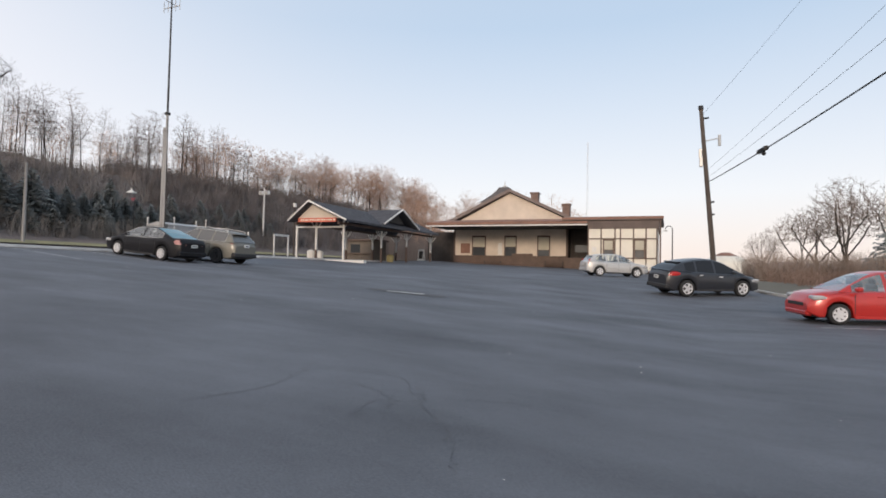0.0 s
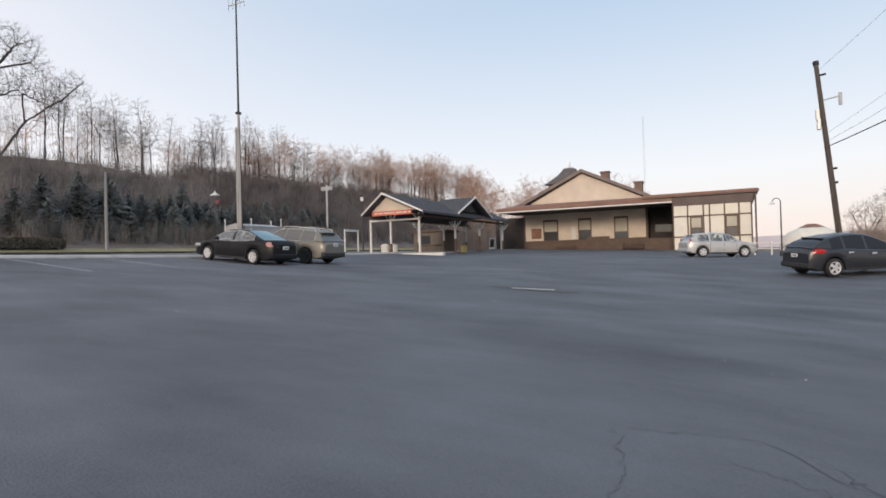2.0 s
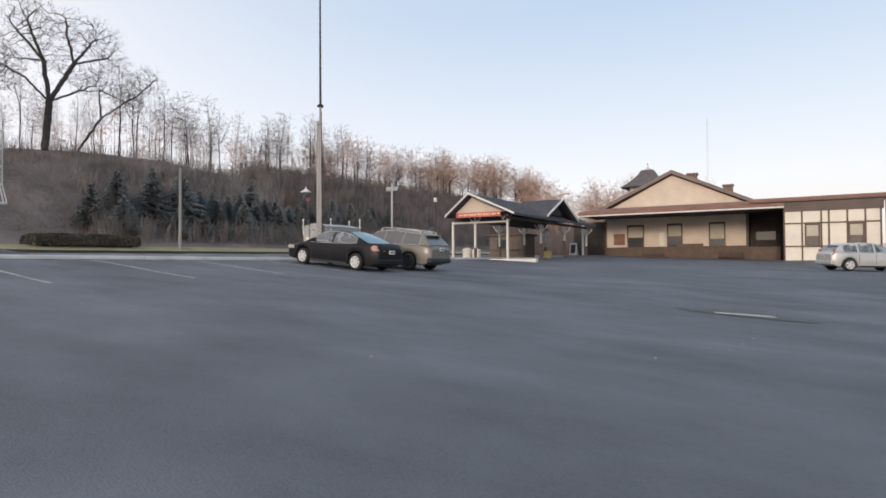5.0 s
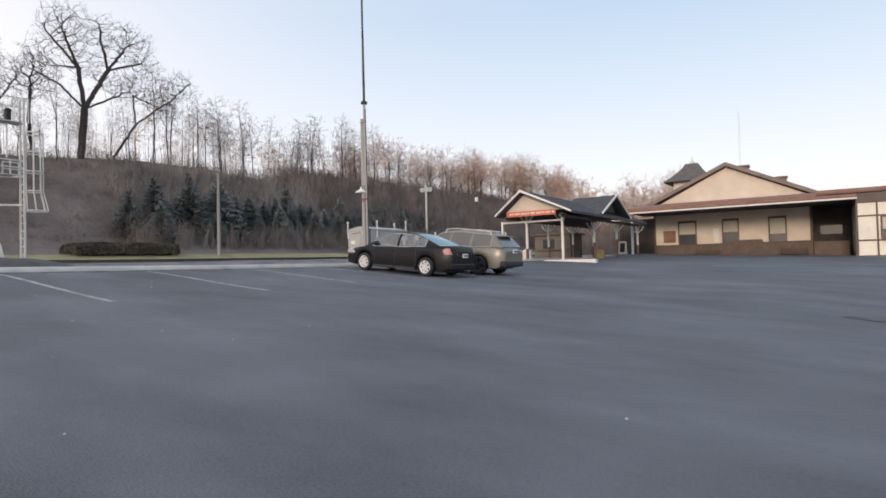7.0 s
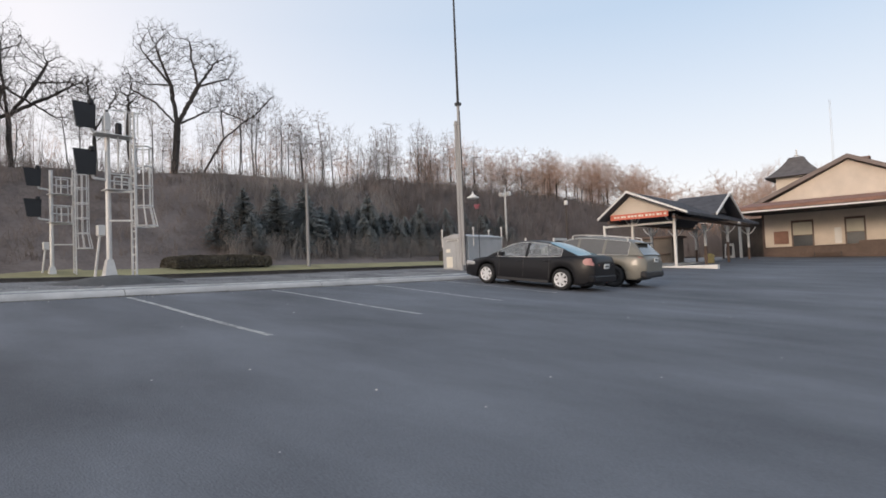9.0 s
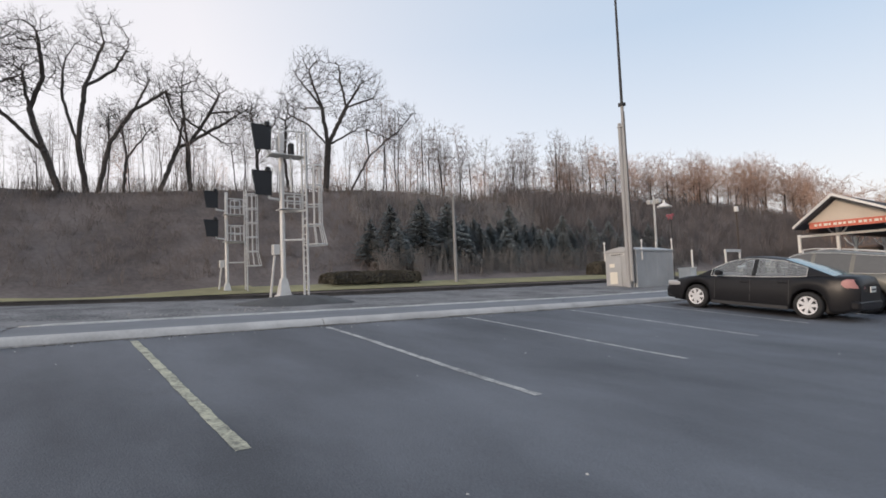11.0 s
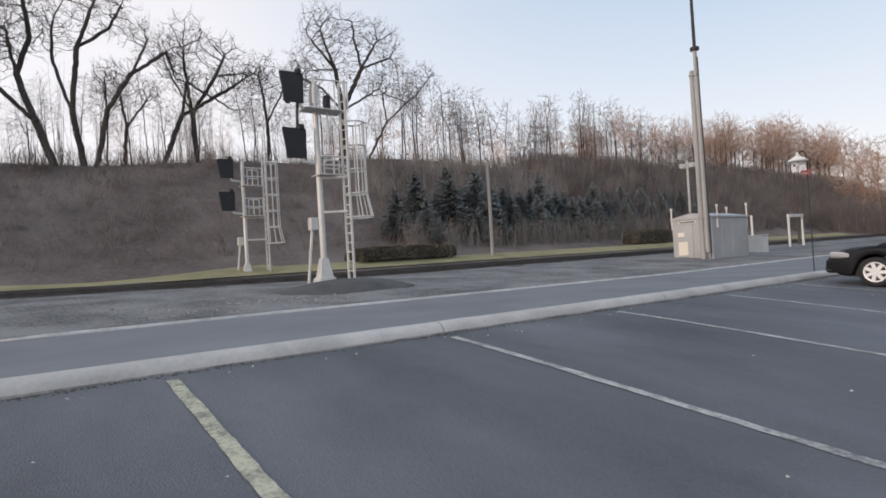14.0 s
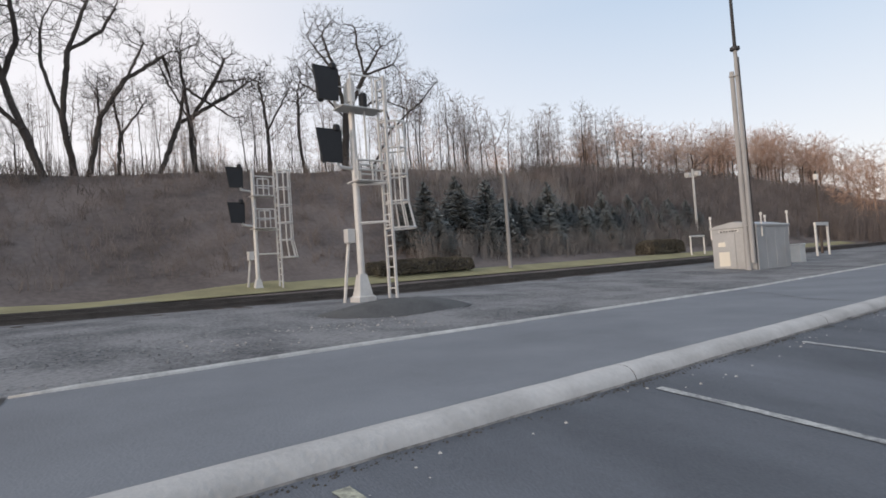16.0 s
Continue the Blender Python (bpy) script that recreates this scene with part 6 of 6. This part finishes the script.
def spruce_mesh(seed, h=5.0, w=1.7):
    r = random.Random(seed)
    vs, fs = [], []
    nw = 25
    for i in range(nw):
        t = i / (nw - 1)
        z = 0.3 + (h - 0.5) * t
        rad = w * (1 - t) ** 0.85 * r.uniform(0.85, 1.1) + 0.08
        nb = max(5, int(15 * (1 - t) + 4))
        for b in range(nb):
            a = math.tau * (b + r.random() * 0.8) / nb + i
            L = rad * r.uniform(0.75, 1.12)
            droop, zj = -0.22 * L * r.uniform(0.4, 1.7) + 0.12, r.uniform(-0.25, 0.25)
            dx, dy = math.cos(a), math.sin(a)
            for s in range(7):
                f = (s + 0.6) / 7
                cx, cy, cz = dx * L * f, dy * L * f, z + zj + droop * f + r.uniform(-.09, .09)
                ww = 0.09 + 0.2 * (1 - abs(f - 0.45)) * (1 - 0.6 * t)
                for sg in (-1, 1):
                    o = len(vs)
                    ex, ey = -dy * sg, dx * sg
                    vs.extend([(cx, cy, cz + 0.03), (cx + dx * 0.16, cy + dy * 0.16, cz), (cx + ex * ww + dx * 0.2, cy + ey * ww + dy * 0.2, cz - 0.09 + r.uniform(-.05, .05)), (cx + ex * ww * 0.7, cy + ey * ww * 0.7, cz - 0.05)])
                    fs.append((o, o + 1, o + 2, o + 3))
    me = bpy.data.meshes.new("crown")
    me.from_pydata(vs, [], fs)
    me.materials.append(SPRUCE)
    bm = bmesh.new()
    tube(bm, (0, 0, -0.3), (0, 0, h), 0.1, 0.02, 7)
    tm = bpy.data.meshes.new("trunk")
    bm.to_mesh(tm)
    bm.free()
    tm.materials.append(BARK)
    return [tm, me]


SPR = [spruce_mesh(31, 5.0, 2.7), spruce_mesh(37, 5.0, 3.1), spruce_mesh(41, 5.0, 2.5)]
SPOTS = [(-53.0, 24.4, 3.4), (-52.4, 26.6, 3.1), (-53.2, 29.4, 4.4), (-54.6, 27.2, 3.6), (-53.6, 32.4, 4.6), (-52.0, 31.2, 2.6), (-55.2, 30.6, 3.6)]
for k in range(34):
    y = 33.5 + 0.95 * k
    SPOTS.append((-52.2 - 2.9 * ((k * 0.618) % 1), y, (2.5 + 1.2 * ((k * 0.37) % 1)) * (1 - 0.12 * ease(44, 60, y))))
for k, (x, y, h) in enumerate(SPOTS):
    plant(SPR[k % 3], x, y, land(x, y), 0.95 * h / 5.0, 40 * k, "dark blue-green spruce at the foot of the bank", "spruces", "spruce")


def hedge(x0, x1, y0, y1, h, label, seed):
    """A clipped hedge: a dark core under a skin of small leaves."""
    r = random.Random(seed)
    t = thing("hedge", pose((x0 + x1) / 2, (y0 + y1) / 2, land((x0 + x1) / 2, (y0 + y1) / 2)), label, "hedge", "hedges")
    a, b = (x1 - x0) / 2, (y1 - y0) / 2
    part("core", blk(-a * 0.8, a * 0.8, -b * 0.94, b * 0.94, -0.1, h * 0.85, 0.2), DARKIN, t)
    vs, fs = [], []
    for _ in range(5200):
        u, v, w = r.uniform(-1, 1), r.uniform(-1, 1), r.uniform(0, 1)
        k = r.random()
        if k < 0.45:
            u = math.copysign(1, u)
        elif k < 0.85:
            w = 1
        else:
            v = math.copysign(1, v)
        rd = 1 - 0.18 * (abs(u) ** 4) * (w ** 4)
        c = Vector((a * u * rd, b * v, h * w * (1 - 0.12 * abs(u) ** 3 - 0.15 * abs(v) ** 6) + 0.1 * noise.noise((u * 3, v * b, w * 2))))
        d1 = Vector((r.uniform(-1, 1), r.uniform(-1, 1), r.uniform(-1, 1))).normalized() * 0.07
        d2 = d1.orthogonal().normalized() * 0.045
        o = len(vs)
        vs.extend([tuple(c - d1), tuple(c + d2), tuple(c + d1), tuple(c - d2)])
        fs.append((o, o + 1, o + 2, o + 3))
    me = bpy.data.meshes.new("leaves")
    me.from_pydata(vs, [], fs)
    me.materials.append(HEDGE)
    o = new("leaves", me)
    o.parent = t


hedge(-49.0, -46.8, 18.2, 24.8, 0.75, "long low clipped brown-green hedge beyond the tracks", 1)
hedge(-49.4, -47.6, 45.5, 50.5, 1.2, "dark clipped hedge beyond the tracks", 2)

# ---- gooseneck lamp on the walkway ----
wl_ = thing("walkway_lamp", pose(-25.35, 20.3, walk_z(20.3)), "slim dark gooseneck lamp with a white dished shade and red bow", "street lamp")
part("post", rod((0, 0, -0.1), (0, 0, 2.95), 0.015, 0.011, 8), TRIMB, wl_)
bm = bmesh.new()
pts = [(-0.11 + 0.11 * math.cos(a), 0.03 * math.sin(a), 2.95 + 0.3 * math.sin(a)) for a in steps(0, math.pi, 0.3)]
for a, b in zip(pts, pts[1:]):
    tube(bm, a, b, 0.015, n=6)
part("arm", bm, TRIMB, wl_)
shade = part("shade", rod((-0.22, 0, 3.12), (-0.22, 0, 3.0), 0.05, 0.24, 14), WHITEP, wl_, "white dished shade")
part("rim", rod((-0.22, 0, 3.0), (-0.22, 0, 2.97), 0.24, 0.235, 14), WHITEP, shade)
part("cap", rod((-0.22, 0, 3.1), (-0.22, 0, 3.22), 0.05, 0.03, 10), WHITEP, shade)
RIB = mat("red_ribbon", (0.3, 0.08, 0.1), 0.6, 0, 0.15, 6, 30)
bow = part("bow", blk(-0.035, 0.035, -0.07, 0.03, 2.63, 2.71, 0.015), RIB, wl_, "faded red ribbon bow")
for sg in (-1, 1):
    bm = bmesh.new()
    prism(bm, [(0, 2.67), (sg * 0.11, 2.72), (sg * 0.13, 2.68), (sg * 0.11, 2.63)], "y", -0.08, -0.02)
    part("loop", bm, RIB, bow)
    bm = bmesh.new()
    prism(bm, [(0, 2.65), (sg * 0.05, 2.53), (sg * 0.09, 2.55), (sg * 0.03, 2.66)], "y", -0.07, -0.05)
    part("tail", bm, RIB, bow)

# ---- beyond the lot ----
lamp = thing("street_lamp", pose(0.3, 43.7, lot(0.3, 43.7)), "dark street lamp with a curved arm and shade", "street lamp")
part("post", rod((0, 0, -0.1), (0, 0, 3.6), 0.05, 0.035, 10), TRIMB, lamp)
bm = bmesh.new()
pts = [(-0.24 + 0.24 * math.cos(a), 0, 3.6 + 0.24 * math.sin(a)) for a in steps(0, math.pi, 0.3)]
for a, b in zip(pts, pts[1:]):
    tube(bm, a, b, 0.03, n=6)
part("arm", bm, TRIMB, lamp)
part("shade", rod((-0.48, 0, 3.62), (-0.48, 0, 3.46), 0.05, 0.2, 12), WHITEP, lamp, "pale dished shade")
part("foot", rod((0, 0, -0.1), (0, 0, 0.35), 0.16, 0.09, 10), TRIMB, lamp)

fence = thing("rail_fence", pose(0, 0, 0), "low white rail fence at the edge of the lot", "fence")
fx = [(-2.2 + 1.05 * k, 46.5 + 0.1 * k) for k in range(5)]
for x, y in fx:
    part("post", blk(x - 0.05, x + 0.05, y - 0.05, y + 0.05, lot(x, y) - 0.2, lot(x, y) + 0.95, 0.01), WHITEP, fence)
for (x, y), (u, v) in zip(fx, fx[1:]):
    for h in (0.45, 0.85):
        part("rail", rod((x, y, lot(x, y) + h), (u, v, lot(u, v) + h), 0.035, n=6), WHITEP, fence)

tank = thing("domed_tank", pose(9.6, 111, 0.6), "pale domed storage tank with a rusty cap far off", "tank")
bm = bmesh.new()
prof = [(4.6, -1), (4.6, 1.6), (4.3, 2.5), (3.5, 3.4), (2.0, 4.1), (0.01, 4.3)]
ring = [[(q * math.cos(t), q * math.sin(t), z) for q, z in prof] for t in [k * math.tau / 32 for k in range(33)]]
part("shell", loft(ring, lambda i, j: True), PANELW, tank)
part("cap", rod((0, 0, 3.8), (0, 0, 4.75), 2.6, 0.7, 20), ROOFR, tank)

house = thing("house", pose(23.0, 47.0, 0.1, 0, 0, -20), "white clapboard house with a porch and shallow roof", "house")
part("wall", blk(-3.2, 4.5, 0, 7, -1.2, 3.3), WHITEP, house)
bm = bmesh.new()
prism(bm, [(-0.9, 3.1), (3.5, 5.0), (7.6, 3.1), (7.6, 2.95), (3.5, 4.8), (-0.9, 2.95)], "x", -3.9, 5.2)
part("roof", bm, FASCIA, house, "grey-brown shingle roof")
for x in (-2.6, -1.5, -0.4, 0.7, 1.8, 2.9):
    w = part("window", blk(x - 0.38, x + 0.38, -0.05, 0.01, 1.5, 2.9, 0.01), WHITEP, house)
    part("pane", blk(x - 0.3, x + 0.3, -0.07, -0.048, 1.6, 2.8), WINDOW, w)
part("porch_roof", blk(-3.6, 4.8, -2.0, 0, 0.95, 1.15, 0.02), FASCIA, house)
for x in (-3.4, -1.4, 0.6, 2.6, 4.6):
    part("porch_post", blk(x - 0.07, x + 0.07, -1.9, -1.76, -1.0, 0.95, 0.01), WHITEP, house)
for x in steps(-3.4, 4.6, 0.25):
    part("baluster", blk(x - 0.02, x + 0.02, -1.86, -1.82, -0.6, 0.1), WHITEP, house)
part("porch_rail", blk(-3.4, 4.6, -1.88, -1.8, 0.1, 0.17), WHITEP, house)

mastfar = thing("far_mast", pose(-38.7, 292, 8), "thin lattice radio mast on the skyline", "mast")
for k in range(3):
    a = k * 2.094
    part("leg", rod((0.5 * math.cos(a), 0.5 * math.sin(a), 0), (0.3 * math.cos(a), 0.3 * math.sin(a), 60), 0.045, n=5), STEEL, mastfar)
bm = bmesh.new()
for k in range(40):
    a = k * 2.094
    tube(bm, (0.45 * math.cos(a), 0.45 * math.sin(a), 1.5 * k), (0.45 * math.cos(a + 2.094), 0.45 * math.sin(a + 2.094), 1.5 * k + 1.4), 0.02, n=4)
part("lattice", bm, STEEL, mastfar)

# far hills on the horizon, air haze put into their pale colour
bm = bmesh.new()
prev = None
for k in range(61):
    a = radians(-75 + 150 * k / 60)
    R = 2600
    h = 40 + 35 * noise.noise((k * 0.13, 2, 0)) + 15 * noise.noise((k * 0.5, 4, 0))
    cur = [bm.verts.new((R * math.sin(a), R * math.cos(a), z)) for z in (-60, h)] + [bm.verts.new((1.15 * R * math.sin(a), 1.15 * R * math.cos(a), h * 0.7))]
    if prev:
        for j in (0, 1):
            bm.faces.new((prev[j], prev[j + 1], cur[j + 1], cur[j]))
    prev = cur
HAZE = mat("far_hill", (0.4, 0.38, 0.42), 1.0, 0, 0.08, 0.002, 0.02)
solid("far_hills", bm, HAZE, "low hazy hills along the horizon", "hills", kind="structure")
board = thing("sandwich_board", pose(-24.9, 55.2, lot(-24.9, 55.2)), "white folding board standing by the canopy", "sign")
for sg in (-1, 1):
    part("leaf", blk(-0.35, 0.35, -0.02, 0.02, 0, 1.25, 0.01, pose(0, 0.28 * sg, 0, 13 * sg)), WHITEP, board)
    part("inset", blk(-0.22, 0.22, -0.03, -0.02, 0.2, 1.05, 0, pose(0, 0.28 * sg, 0, 13 * sg)), DARKIN, board)

plant(SPR[1], 18.6, 59.0, land(18.6, 59.0), 1.3, 12, "dark evergreen among the bare trees beyond the lot", "", "evergreen_tree")


# ---- far edge of the lot ----
def edge_x(y):
    return 4.2 + 0.457 * (30.8 - y) if y < 30.8 else 4.2 - 0.1 * (y - 30.8)


rows, faces = [], []
offs = (0.0, 0.25, 0.8, 2, 4, 7, 12, 20)
ys = steps(-2, 60, 1.0)
for y in ys:
    for d in offs:
        x = edge_x(y) + d
        rows.append((x, y, lot(x, y) + (0.03 if d == 0 else 0.09) + 0.05 * noise.noise((x * 0.8, y * 0.8, 6))))
n = len(offs)
for i in range(len(ys) - 1):
    for j in range(n - 1):
        faces.append((i * n + j, i * n + j + 1, (i + 1) * n + j + 1, (i + 1) * n + j))
me = bpy.data.meshes.new("verge")
me.from_pydata(rows, [], faces)
me.materials.append(FIELD)
tagged(new("verge", me), "rough brown verge along the edge of the lot", "verge", kind="structure")
edge = tagged(new("lot_kerb"), "pale broken kerb along the far edge of the lot", "kerb", kind="structure")
for k in range(16):
    y0, y1 = 12 + 1.5 * k, 13.47 + 1.5 * k
    bm = bmesh.new()
    for y, nx in ((y0, y1),):
        a, b = Vector((edge_x(y), y)), Vector((edge_x(nx), nx))
        s = Vector((b.y - a.y, a.x - b.x)).normalized() * 0.16
        q = [a, a + s, b + s, b]
        lo = [bm.verts.new((p.x, p.y, lot(p.x, p.y) - 0.1)) for p in q]
        hi = [bm.verts.new((p.x, p.y, lot(p.x, p.y) + 0.13)) for p in q]
        bm.faces.new(hi)
        for i in range(4):
            bm.faces.new((lo[i], lo[(i + 1) % 4], hi[(i + 1) % 4], hi[i]))
    bmesh.ops.recalc_face_normals(bm, faces=bm.faces[:])
    part("kerb_stone", bm, CONCRETE, edge)
